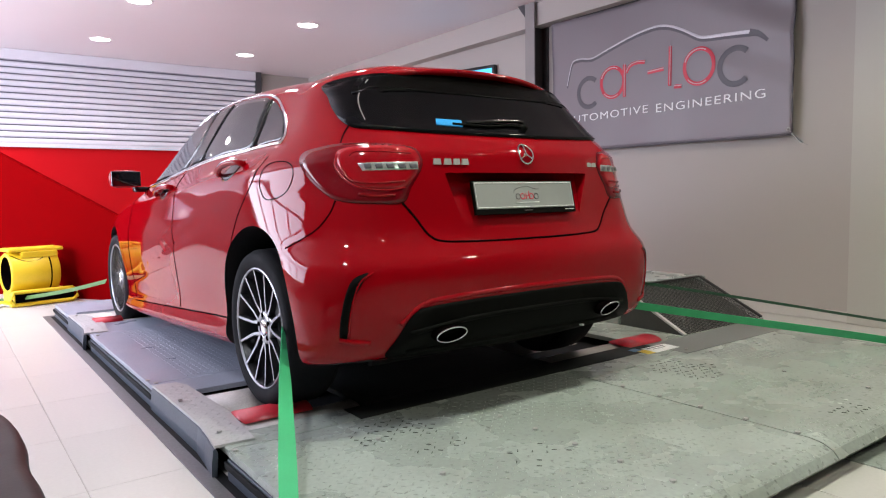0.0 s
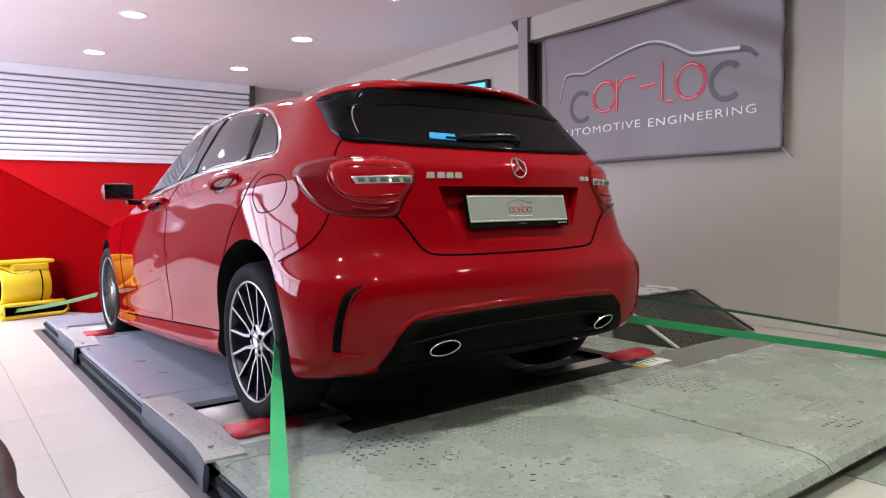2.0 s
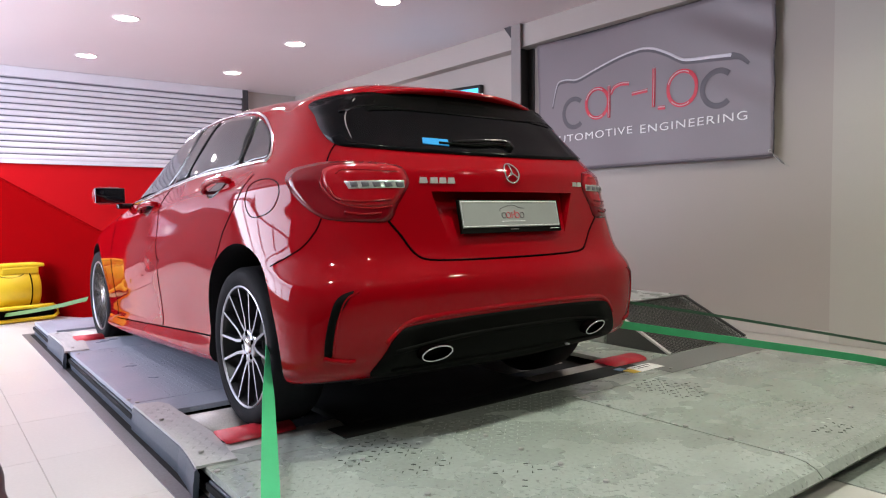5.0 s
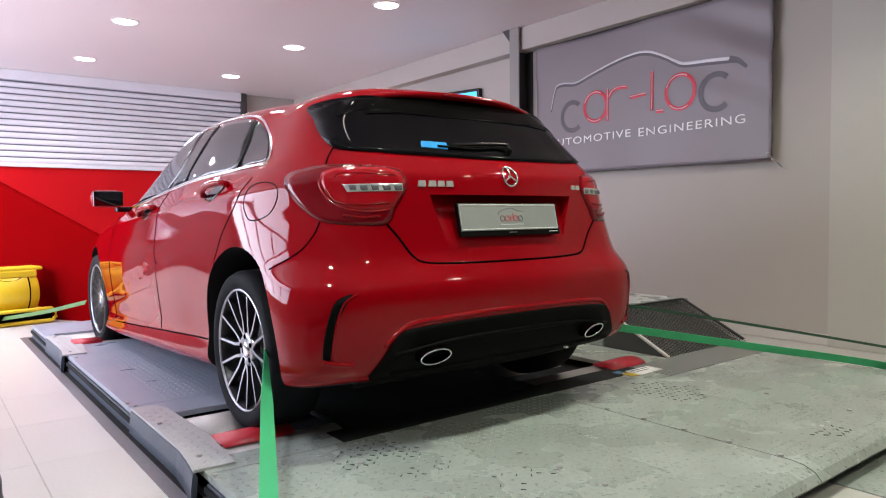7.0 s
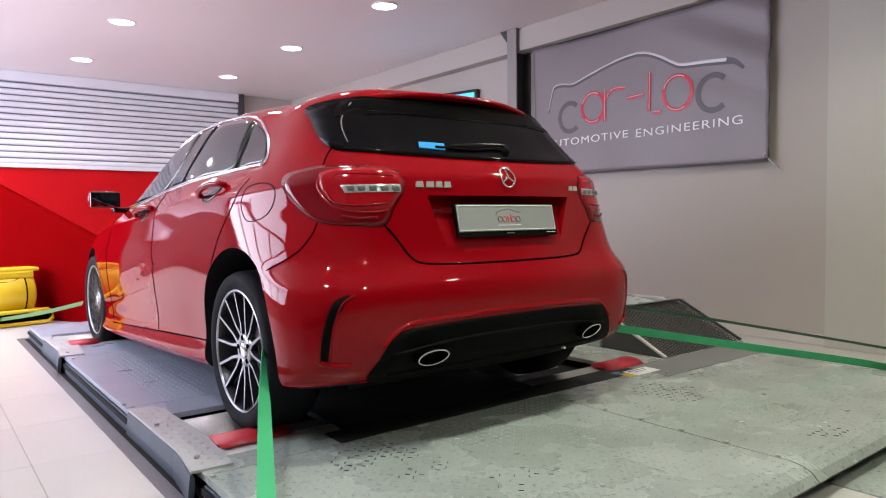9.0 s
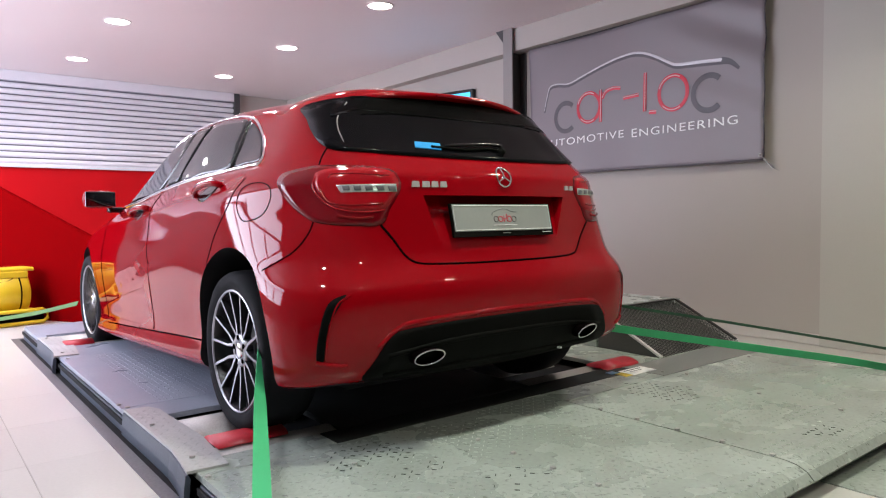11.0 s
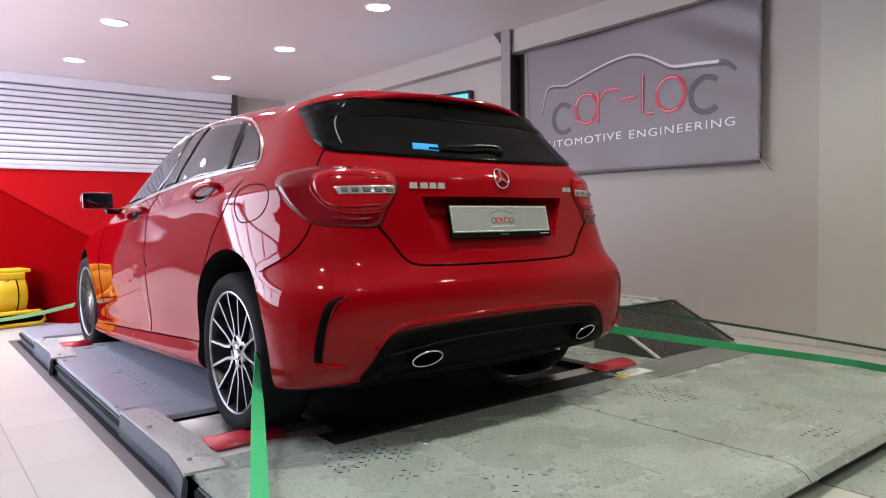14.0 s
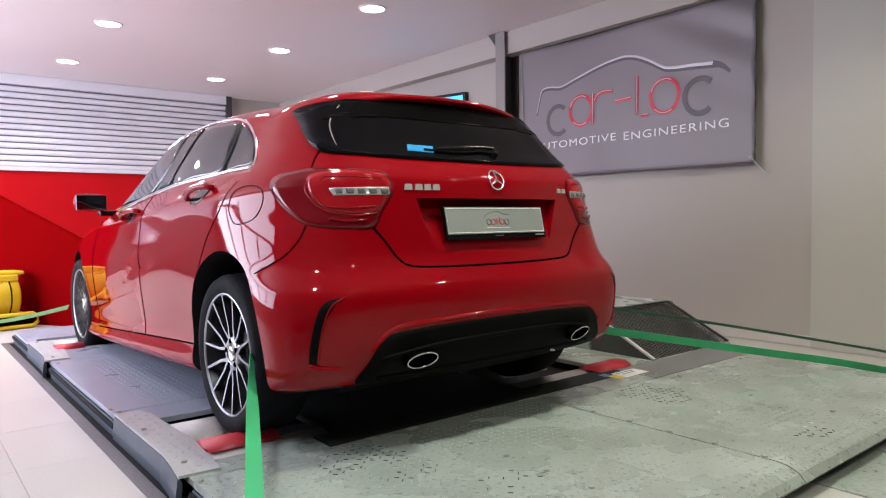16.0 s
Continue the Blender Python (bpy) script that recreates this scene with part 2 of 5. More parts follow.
def prism(outline, thick, m):
    """A flat outline (x, y), thick along local z, placed by m."""
    bm = bmesh.new()
    lo = [bm.verts.new(m @ Vector((x, y, 0))) for x, y in outline]
    hi = [bm.verts.new(m @ Vector((x, y, thick))) for x, y in outline]
    n = len(outline)
    bm.faces.new(lo[::-1])
    bm.faces.new(hi)
    for i in range(n):
        bm.faces.new((lo[i], lo[(i + 1) % n], hi[(i + 1) % n], hi[i]))
    return bm


def spline(pts, n=8, closed=False):
    """Catmull-Rom through points of any dimension."""
    pts = [np.array(p, float) for p in pts]
    k = len(pts)
    out = []
    for i in range(k if closed else k - 1):
        p1, p2 = pts[i], pts[(i + 1) % k]
        p0 = pts[(i - 1) % k] if closed or i else 2 * p1 - p2
        p3 = pts[(i + 2) % k] if closed or i < k - 2 else 2 * p2 - p1
        for j in range(n):
            t = j / n
            out.append(0.5 * (2 * p1 + (p2 - p0) * t + (2 * p0 - 5 * p1 + 4 * p2 - p3) * t * t + (3 * p1 - p0 - 3 * p2 + p3) * t ** 3))
    if not closed:
        out.append(pts[-1])
    return out


# ---- the room ----
def structure(name, bm, material, label, category, parent=None):
    return tagged(obj(name, bm, material, parent), label, category, kind="structure")


floor = structure("floor", box((WALL_L - 0.3, WALL_B - 0.3, FLOOR - 0.15), (WALL_R + 0.3, WALL_F + 0.3, FLOOR - 0.006)), M_GROUT,
                  "pale beige large-format tiled workshop floor", "floor")
_b = bmesh.new()
add_box(_b, (WALL_L - 0.3, WALL_B - 0.3, CEIL), (WALL_R + 0.3, WALL_F + 0.3, CEIL + 0.2))
structure("ceiling", _b, M_CEIL, "smooth white painted ceiling with recessed downlights", "ceiling")
structure("wall_east", box((WALL_R, WALL_B - 0.3, FLOOR), (WALL_R + 0.25, WALL_F + 0.3, CEIL)), M_WALL, "plain grey-beige plastered workshop wall", "wall")
structure("wall_pier", box((WALL_R - 0.045, -3.2, FLOOR), (WALL_R, -0.555, CEIL - 0.23)), M_PIER, "shallow grey-beige plastered wall pier", "wall")
# Unseen wall behind the camera, coloured dark to keep the car's reflections deep.
structure("wall_south", box((WALL_L - 0.3, WALL_B - 0.25, FLOOR), (WALL_R, WALL_B, CEIL)), M_BACKWALL, "unseen back wall, kept dark for the car's reflections", "wall")
structure("beam", box((WALL_R - 0.14, WALL_B, CEIL - 0.225), (WALL_R - 0.001, WALL_F, CEIL - 0.001), 0.004), M_WALL, "grey-beige boxed beam along the ceiling edge", "beam")

# west wall, with the glazed opening to the daylight
OY0, OY1, OZ0, OZ1 = 1.4, 7.0, 0.80, 2.54
_b = bmesh.new()
add_box(_b, (WALL_L - 0.25, WALL_B, FLOOR), (WALL_L, OY0, CEIL))
add_box(_b, (WALL_L - 0.25, OY1, FLOOR), (WALL_L, WALL_F, CEIL))
add_box(_b, (WALL_L - 0.25, OY0, FLOOR), (WALL_L, OY1, OZ0))
add_box(_b, (WALL_L - 0.25, OY0, OZ1), (WALL_L, OY1, CEIL))
structure("wall_west", _b, M_WALL, "grey-beige plastered wall with a wide glazed opening", "wall")
win = structure("window_1", box((WALL_L - 0.02, OY0, OZ0 - 0.05), (WALL_L + 0.03, OY1, OZ0)), M_DARKFRAME, "wide dark-framed shop window letting daylight in", "window")
for i in range(5):
    _y = OY0 + (OY1 - OY0) * i / 4
    part("window_frame", box((WALL_L + 0.085, _y - 0.04, OZ0), (WALL_L + 0.14, _y + 0.04, OZ1)), M_DARKFRAME, win)
part("window_frame", box((WALL_L + 0.085, OY0, 2.02), (WALL_L + 0.14, OY1, 2.08)), M_DARKFRAME, win)

# north wall: red panel below, roller shutter above
SH_X0, SH_X1, SH_Z0, SH_Z1 = WALL_L, 2.10, 1.50, 2.60
structure("wall_north", box((WALL_L - 0.3, WALL_F, FLOOR), (WALL_R, WALL_F + 0.25, CEIL)), M_WALL, "grey plastered end wall behind the roller shutter", "wall")
# Unseen panel left of the red one, added to darken the flank's reflection.
structure("unseen_panel", box((WALL_L, WALL_F - 0.05, FLOOR), (-1.755, WALL_F - 0.002, SH_Z0), 0.004), M_BACKWALL, "unseen dark panel added to darken the car's reflections", "wall panel")
structure("red_panel", box((-1.75, WALL_F - 0.05, FLOOR), (SH_X1 + 0.1, WALL_F - 0.002, SH_Z0), 0.004), M_REDWALL, "glossy red panel covering the lower end wall", "wall panel")
shutter = thing("roller_shutter", "ribbed silver metal roller shutter, fully closed", "roller shutter", kind="structure")
pitch = 0.078
bm = bmesh.new()
prof = [(-0.010, 0.0), (0.012, 0.002), (0.027, 0.014), (0.033, 0.034), (0.026, 0.050), (0.012, 0.061), (-0.010, 0.064)]
for (d0, h0), (d1, h1) in zip(prof, prof[1:]):
    vs = [bm.verts.new((x, -d, h)) for d, h, x in ((d0, h0, SH_X0), (d0, h0, SH_X1), (d1, h1, SH_X1), (d1, h1, SH_X0))]
    bm.faces.new(vs)
# Strip between slats in a darker colour: the groove's shade is painted in.
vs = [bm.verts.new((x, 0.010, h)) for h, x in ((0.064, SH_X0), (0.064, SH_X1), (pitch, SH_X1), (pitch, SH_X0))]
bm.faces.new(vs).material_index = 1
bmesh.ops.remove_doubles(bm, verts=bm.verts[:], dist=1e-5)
slat = part("slat", bm, [M_SHUTTER, M_GROOVESHADE], shutter, smooth=True)
slat.location = (0, WALL_F - 0.06, SH_Z0 + 0.05)
for i in range(1, 13):
    s = slat.copy()
    scene.collection.objects.link(s)
    s.location = (0, WALL_F - 0.06, SH_Z0 + 0.05 + i * pitch)
part("bottom_rail", box((SH_X0, WALL_F - 0.09, SH_Z0 + 0.002), (SH_X1, WALL_F - 0.052, SH_Z0 + 0.05), 0.004), M_SHUTTER, shutter)
part("guide_rail", box((SH_X1, WALL_F - 0.12, SH_Z0), (SH_X1 + 0.09, WALL_F - 0.052, CEIL - 0.002), 0.004), M_DARKFRAME, shutter, "dark steel guide rail")
part("housing", box((SH_X0, WALL_F - 0.13, SH_Z0 + 0.05 + 13 * pitch), (SH_X1, WALL_F - 0.002, CEIL - 0.002), 0.005), M_SHUTTER, shutter)

# red angled screen beside the front of the rolling road
m_screen = pose(-0.50, 4.11, FLOOR, 90, 0, 121.2)
screen = thing("angled_screen", "glossy red angled partition with a sloping top edge", "partition")
# Screen red set darker than the wall's: its dimmer light is in the colour.
part("panel", prism([(0, 0), (2.4, 0), (2.4, 1.735), (0.0, 0.752)], 0.04, m_screen), M_SHADEDRED, screen)
part("edge_trim", prism([(0, 0.754), (2.4, 1.737), (2.4, 1.751), (0, 0.768)], 0.044, m_screen @ Matrix.Translation((0, 0, -0.002))), M_SHADEDRED, screen)
part("end_trim", prism([(-0.014, 0), (-0.002, 0), (-0.002, 0.762), (-0.014, 0.762)], 0.044, m_screen @ Matrix.Translation((0, 0, -0.002))), M_SHADEDRED, screen)

# grey control box with a paper sheet, on the end wall beside the red panel
control = thing("control_box", "grey steel control box with a white paper sheet, on the wall", "control box", pose(-2.55, WALL_F - 0.05, 1.17))
part("housing", box((-0.32, -0.19, -0.17), (0.32, -0.001, 0.17), 0.012), M_SKIRTPALE, control)
part("paper_sheet", box((-0.02, -0.193, -0.08), (0.14, -0.1905, 0.09)), M_WHITEINK, control, "white paper sheet")
part("knob", cyl((-0.22, -0.215, 0.06), (-0.22, -0.19, 0.06), 0.022, 0.018, 16), M_BLACK, control, "black rotary knob")
part("conduit", cyl((-0.10, -0.05, -1.25), (-0.10, -0.05, -0.16), 0.022, seg=14), M_SKIRTPALE, control, "grey cable conduit", True)

# ceiling downlights
def downlight(x, y, master=[]):
    if master:
        return copy_thing(master[0], pose(x, y, CEIL))
    d = thing("ceiling_downlight", "round white recessed downlight, switched on", "downlight", pose(x, y, CEIL), "ceiling downlights")
    part("trim_ring", lathe([(0.104, -0.002), (0.106, -0.010), (0.120, -0.008), (0.124, -0.001)], Matrix(), 32), M_CEIL, d, smooth=True)
    part("diffuser", lathe([(0.001, -0.012), (0.05, -0.011), (0.105, -0.004)], Matrix(), 32), M_LAMPGLOW, d, "glowing frosted lens")
    master.append(d)
    return d


# the added left-hand lamps get fittings too, out of view
for _x, _y in LAMP_AT:
    downlight(_x, _y)


# ---- the car ----
def half_ring(W, zs, slope, arch, Wr, yc, xi, R, zr, yf, zf, n_rear=2.25, crown=0.045):
    """One side of a level line round the body, from the front centre to the rear centre. W: half width; zs, slope, arch: height along the side;
    Wr, yc: where the rear corner begins; xi, R, zr: where it ends, and the rear's place and height; yf, zf: the front."""
    pts = []
    ycf = yf - 0.55
    wf = W * 0.93
    for k in range(5):                                   # front face and corner
        a = k / 5 * math.pi / 2
        x = -wf * math.sin(a) ** 0.75
        y = ycf + (yf - ycf) * max(0.0, math.cos(a)) ** 0.8
        pts.append((x, y, zf))
    for k in range(22):                                  # flank
        t = k / 22
        y = ycf + (yc - ycf) * t
        mid = 1 - ((y - 0.95) / 3.0) ** 2 * 0.10
        w = W * mid
        if y < 0.6:
            f = min(1.0, (0.6 - y) / (0.6 - yc))
            f = f * f * (3 - 2 * f)
            w = w * (1 - f) + Wr * f
        z = zs + slope * y - arch * (y - 0.45) ** 2
        e = max(0.0, 1 - t * 5)
        z = z * (1 - e * e) + zf * e * e
        if y < 0.25 and yc < -0.1:
            f = min(1.0, (0.25 - y) / (0.25 - yc))
            f = f * f * (3 - 2 * f) * 0.5
            z = z * (1 - f) + zr * f
        pts.append((-w, y, z))
    z_c = pts[-1][2]
    for k in range(10):                                  # rear corner
        a = k / 10 * math.pi / 2
        x = -(xi + (Wr - xi) * max(0.0, math.cos(a)) ** (2 / n_rear))
        y = yc + (R + crown - yc) * math.sin(a) ** (2 / n_rear)
        f = 0.5 + 0.5 * math.sin(a)
        pts.append((x, y, z_c + (zr - z_c) * max(0, (f - 0.5) * 2)))
    for k in range(7):                                   # rear face
        t = k / 6
        x = -xi * (1 - t)
        pts.append((x, R + crown * (x / xi) ** 2, zr))
    return pts


RINGS = [
    #        W      zs    slope   arch   Wr     yc     xi    R      zr     yf    zf
    half_ring(0.780, 0.180, -0.045, 0.0, 0.800, -0.42, 0.46, -0.630, 0.235, 3.42, 0.16),
    half_ring(0.855, 0.205, -0.050, 0.0, 0.868, -0.42, 0.56, -0.700, 0.275, 3.50, 0.20, 2.4, 0.035),
    half_ring(0.880, 0.262, -0.060, 0.0, 0.880, -0.42, 0.56, -0.732, 0.350, 3.54, 0.26, 2.4, 0.035),
    half_ring(0.842, 0.332, -0.070, 0.0, 0.888, -0.42, 0.56, -0.744, 0.430, 3.56, 0.34, 2.4, 0.035),
    half_ring(0.862, 0.460, -0.060, 0.0, 0.894, -0.41, 0.56, -0.752, 0.530, 3.56, 0.45, 2.4, 0.035),
    half_ring(0.882, 0.580, -0.055, 0.0, 0.884, -0.38, 0.56, -0.750, 0.600, 3.55, 0.52, 2.4, 0.035),
    half_ring(0.890, 0.690, -0.055, 0.0, 0.874, 0.02, 0.46, -0.708, 0.652, 3.52, 0.58, 3.3, 0.045),
    half_ring(0.881, 0.790, -0.060, 0.0, 0.872, 0.12, 0.46, -0.694, 0.760, 3.46, 0.63, 3.1, 0.045),
    half_ring(0.868, 0.880, -0.070, 0.0, 0.867, 0.18, 0.46, -0.690, 0.890, 3.38, 0.67, 2.45, 0.045),
    half_ring(0.862, 0.934, -0.076, 0.0, 0.858, 0.16, 0.46, -0.680, 0.972, 3.24, 0.71, 2.35, 0.045),
    half_ring(0.856, 0.952, -0.077, 0.0, 0.845, 0.15, 0.46, -0.676, 0.985, 3.20, 0.72, 2.35, 0.045),
    half_ring(0.835, 1.000, -0.077, 0.0, 0.792, 0.00, 0.45, -0.625, 1.045, 2.55, 0.84),
    half_ring(0.800, 1.060, -0.045, 0.030, 0.730, -0.14, 0.43, -0.560, 1.100, 2.32, 0.89),
    half_ring(0.750, 1.150, -0.020, 0.055, 0.690, -0.10, 0.41, -0.490, 1.180, 2.16, 0.95),
    half_ring(0.690, 1.245, 0.010, 0.085, 0.645, -0.05, 0.39, -0.420, 1.262, 1.90, 1.06),
    half_ring(0.645, 1.292, 0.010, 0.085, 0.604, -0.02, 0.38, -0.385, 1.312, 1.72, 1.14),
    half_ring(0.565, 1.330, 0.008, 0.075, 0.530, 0.00, 0.34, -0.360, 1.338, 1.60, 1.19),
    half_ring(0.380, 1.358, 0.008, 0.070, 0.350, 0.06, 0.24, -0.320, 1.356, 1.50, 1.23),
    half_ring(0.150, 1.372, 0.008, 0.068, 0.140, 0.14, 0.10, -0.220, 1.366, 1.40, 1.26),
]


def body_mesh():
    bm = bmesh.new()
    rings = []
    for half in RINGS:
        pts = half + [(-x, y, z) for x, y, z in half[-2:0:-1]]
        rings.append([bm.verts.new(p) for p in pts])
    n = len(rings[0])
    for a, b in zip(rings, rings[1:]):
        for k in range(n):
            bm.faces.new((a[k], a[(k + 1) % n], b[(k + 1) % n], b[k]))
    for r, low in ((rings[0], True), (rings[-1], False)):
        half = n // 2
        for k in range(half):
            q = [r[k], r[k + 1], r[(n - k - 1) % n], r[(n - k) % n]]
            q = list(dict.fromkeys(q))
            if len(q) > 2:
                bm.faces.new(q if low else q[::-1])
    bmesh.ops.recalc_face_normals(bm, faces=bm.faces[:])
    return bm


def baked(ob):
    dg = bpy.context.evaluated_depsgraph_get()
    dg.update()
    return bpy.data.meshes.new_from_object(ob.evaluated_get(dg))


ARCH_R = (-0.085, 0.336, 0.382)      # y, z, radius of the rear and the front wheel arch
ARCH_F = (2.690, 0.290, 0.350)
car = thing("hatchback_car", "glossy red five-door hatchback strapped down on the rolling road", "car")
_tmp = obj("tmp_body", body_mesh(), M_PAINT)
_s = _tmp.modifiers.new("s", "SUBSURF")
_s.levels = _s.render_levels = 2
_cut = bmesh.new()
for _y, _z, _r in (ARCH_R, ARCH_F):
    for _sx in (-1, 1):
        add_cyl(_cut, (_sx * 1.1, _y, _z), (_sx * 0.58, _y, _z), _r, seg=64)
_cutter = obj("tmp_cut", _cut, M_PIT)
_m = _tmp.modifiers.new("b", "BOOLEAN")
_m.object, _m.operation, _m.solver = _cutter, "DIFFERENCE", "EXACT"
# the hollow round the number plate, under its ledge
_cut2 = bmesh.new()
_vs = [_cut2.verts.new(p) for p in ((-0.40, -0.80, 0.905), (0.40, -0.80, 0.905), (0.33, -0.80, 0.700), (-0.33, -0.80, 0.700),
                                   (-0.36, -0.600, 0.905), (0.36, -0.600, 0.905), (0.30, -0.695, 0.700), (-0.30, -0.695, 0.700))]
for q in ((0, 1, 2, 3), (7, 6, 5, 4), (0, 4, 5, 1), (1, 5, 6, 2), (2, 6, 7, 3), (3, 7, 4, 0)):
    _cut2.faces.new([_vs[k] for k in q])
_cutter2 = obj("tmp_hollow", _cut2, M_PAINT)
_m = _tmp.modifiers.new("h", "BOOLEAN")
_m.object, _m.operation, _m.solver = _cutter2, "DIFFERENCE", "EXACT"
_me = baked(_tmp)
bpy.data.objects.remove(_cutter2)
bpy.data.objects.remove(_tmp)
bpy.data.objects.remove(_cutter)
_me.materials.clear()
_me.materials.append(M_PAINT)
_me.materials.append(M_PIT)
_bm = bmesh.new()
_bm.from_mesh(_me)
for v in _bm.verts:                      # the pressed line that rises along the doors
    y, z = v.co.y, v.co.z
    if y > 1.9 and z < 0.9 and abs(v.co.x) > 0.65:
        v.co.x -= math.copysign(0.035 * min(1.2, y - 1.9) ** 2, v.co.x)
    if abs(v.co.x) > 0.79 and 0.35 < y < 2.05 and z > 0.30:
        d = z - (0.38 + (1.95 - y) * 0.235)
        ends = min(1.0, (y - 0.35) / 0.35, (2.05 - y) / 0.35)
        v.co.x += math.copysign(0.011 * math.tanh(d / 0.045) * math.exp(-abs(d) / 0.13) * ends, v.co.x)
for f in _bm.faces:
    f.smooth, f.material_index = True, 0
    c = f.calc_center_median()
    for _y, _z, _r in (ARCH_R, ARCH_F):
        off = math.hypot(c.y - _y, c.z - _z)
        rad = Vector((0, c.y - _y, c.z - _z)).normalized()
        if (off < _r + 0.003 and abs(f.normal.dot(rad)) > 0.9 and abs(c.x) < 0.885 and off > _r - 0.02) or (off < _r and abs(abs(c.x) - 0.58) < 0.01):
            f.material_index = 1
    if (f.normal.z < -0.9 and c.z < 0.26) or (f.normal.z < -0.25 and c.z < 0.275 and c.y < -0.5 and abs(c.x) < 0.62):
        f.material_index = 1
for e in _bm.edges:
    if len(e.link_faces) == 2 and e.calc_face_angle(0) > radians(38):
        e.smooth = False
_bm.to_mesh(_me)
from mathutils.bvhtree import BVHTree
BODY = BVHTree.FromBMesh(_bm)
_bm.free()
body = new("body", _me)
body.parent = car


def on_body(mode, a, z, lift):
    """The body's surface seen along the car (rear: a is x), across it (side: a is y) or on its rear corner (corner)."""
    if mode == "rear":
        o, d = Vector((a, -2, z)), Vector((0, 1, 0))
    elif mode == "side":
        o, d = Vector((-2, a, z)), Vector((1, 0, 0))
    else:
        d = Vector((math.sin(radians(40)), math.cos(radians(40)), 0))
        o = Vector((d.y, -d.x, 0)) * a + Vector((0, 0, z)) - d * 2
    p, n, _, _ = BODY.ray_cast(o, d)
    if p is None or (mode == "side" and p.x > -0.4):
        p, n, _, _ = BODY.find_nearest(o + d * (1.3 if mode == "side" else 1.45))
    if n.dot(d) > 0:
        n = -n
    return p + n * lift


def skin(mode, outline, lift, rings=6, n=5, smooth_outline=True, edge=0.004):
    """A shell that lies on the body inside an outline, with its edge turned in."""
    pts = spline(outline, n, True) if smooth_outline else [np.array(p) for a, b in zip(outline, outline[1:] + outline[:1]) for p in [np.array(a) + (np.array(b) - np.array(a)) * k / n for k in range(n)]]
    c = sum(pts) / len(pts)
    bm = bmesh.new()
    mid = bm.verts.new(on_body(mode, c[0], c[1], lift))
    prev = None
    for k in range(1, rings + 2):
        t = min(1.0, k / rings)
        up = lift if k <= rings else lift - edge
        ring = [bm.verts.new(on_body(mode, *(c + (p - c) * t), up)) for p in pts]
        m = len(ring)
        for i in range(m):
            j = (i + 1) % m
            if prev is None:
                bm.faces.new((mid, ring[i], ring[j]))
            else:
                bm.faces.new((prev[i], ring[i], ring[j], prev[j]))
        prev = ring
    return bm


def mirrored(bm):
    b2 = bm.copy()
    for v in b2.verts:
        v.co.x = -v.co.x
    bmesh.ops.reverse_faces(b2, faces=b2.faces[:])
    return b2


def line(mode, pts, r, lift=0.0, n=6, closed=False, seg=6):
    return tube([on_body(mode, a, z, lift) for a, z in spline(pts, n, closed)], r, seg, closed)


def both(name, bm, material, parent, label="", smooth=True):
    b2 = mirrored(bm)
    return part(name, bm, material, parent, label, smooth), part(name, b2, material, parent, label, smooth)


# side glass, trims and doors
both("window_glass", skin("side", [(1.86, 0.905), (1.84, 0.985), (1.52, 1.135), (1.12, 1.222), (0.80, 1.250), (0.93, 0.985), (1.40, 0.930)], 0.004), M_SIDEGLASS, car, "tinted front door glass")
both("window_glass", skin("side", [(0.70, 1.002), (0.655, 1.15), (0.60, 1.262), (0.38, 1.268), (0.22, 1.245), (0.19, 1.15), (0.165, 1.040), (0.42, 1.018)], 0.004), M_SIDEGLASS, car, "tinted rear door glass")
both("window_glass", skin("side", [(0.140, 1.045), (0.165, 1.15), (0.19, 1.236), (0.09, 1.200), (-0.01, 1.140), (-0.085, 1.075), (-0.10, 1.052), (0.02, 1.047)], 0.004), M_SIDEGLASS, car, "small tinted quarter glass")
both("pillar_trim", skin("side", [(0.90, 0.978), (0.83, 1.12), (0.79, 1.255), (0.61, 1.268), (0.66, 1.15), (0.71, 0.998)], 0.005, 4, 4, False), M_GLOSSBLACK, car, "gloss black pillar trim")
both("window_trim", line("side", [(1.88, 0.895), (1.87, 0.99), (1.53, 1.150), (1.12, 1.240), (0.70, 1.282), (0.36, 1.284), (0.18, 1.252), (0.05, 1.190), (-0.05, 1.120), (-0.115, 1.065), (-0.125, 1.038)], 0.0065, 0.002), M_CHROME, car, "bright window surround")
both("belt_trim", line("side", [(-0.13, 1.036), (0.12, 1.028), (0.58, 1.000), (0.95, 0.965), (1.40, 0.918), (1.90, 0.885)], 0.0085, 0.003), M_CHROME, car, "bright belt strip")
both("window_divider", line("side", [(0.150, 1.035), (0.168, 1.13), (0.20, 1.245)], 0.007, 0.003), M_GLOSSBLACK, car)
both("mirror_base", skin("side", [(1.93, 0.885), (1.90, 0.975), (1.80, 0.915), (1.82, 0.895)], 0.006, 3, 4, False), M_GLOSSBLACK, car)
both("door_gap", line("side", [(-0.086, 0.985), (-0.070, 0.928), (-0.030, 0.865), (0.024, 0.808), (0.082, 0.750), (0.122, 0.690), (0.150, 0.640)], 0.0025, 0.0), M_GAP, car)
both("door_gap", line("side", [(0.93, 0.955), (1.00, 0.880), (0.975, 0.700), (0.970, 0.560), (1.00, 0.420), (1.03, 0.265)], 0.0025, 0.0), M_GAP, car)
both("door_gap", line("side", [(1.98, 0.840), (2.05, 0.62), (2.08, 0.42), (2.08, 0.20)], 0.0025, 0.0), M_GAP, car)
both("door_gap", line("side", [(2.08, 0.182), (1.50, 0.224), (1.03, 0.258), (0.60, 0.288), (0.30, 0.308)], 0.0035, 0.0), M_GAP, car)
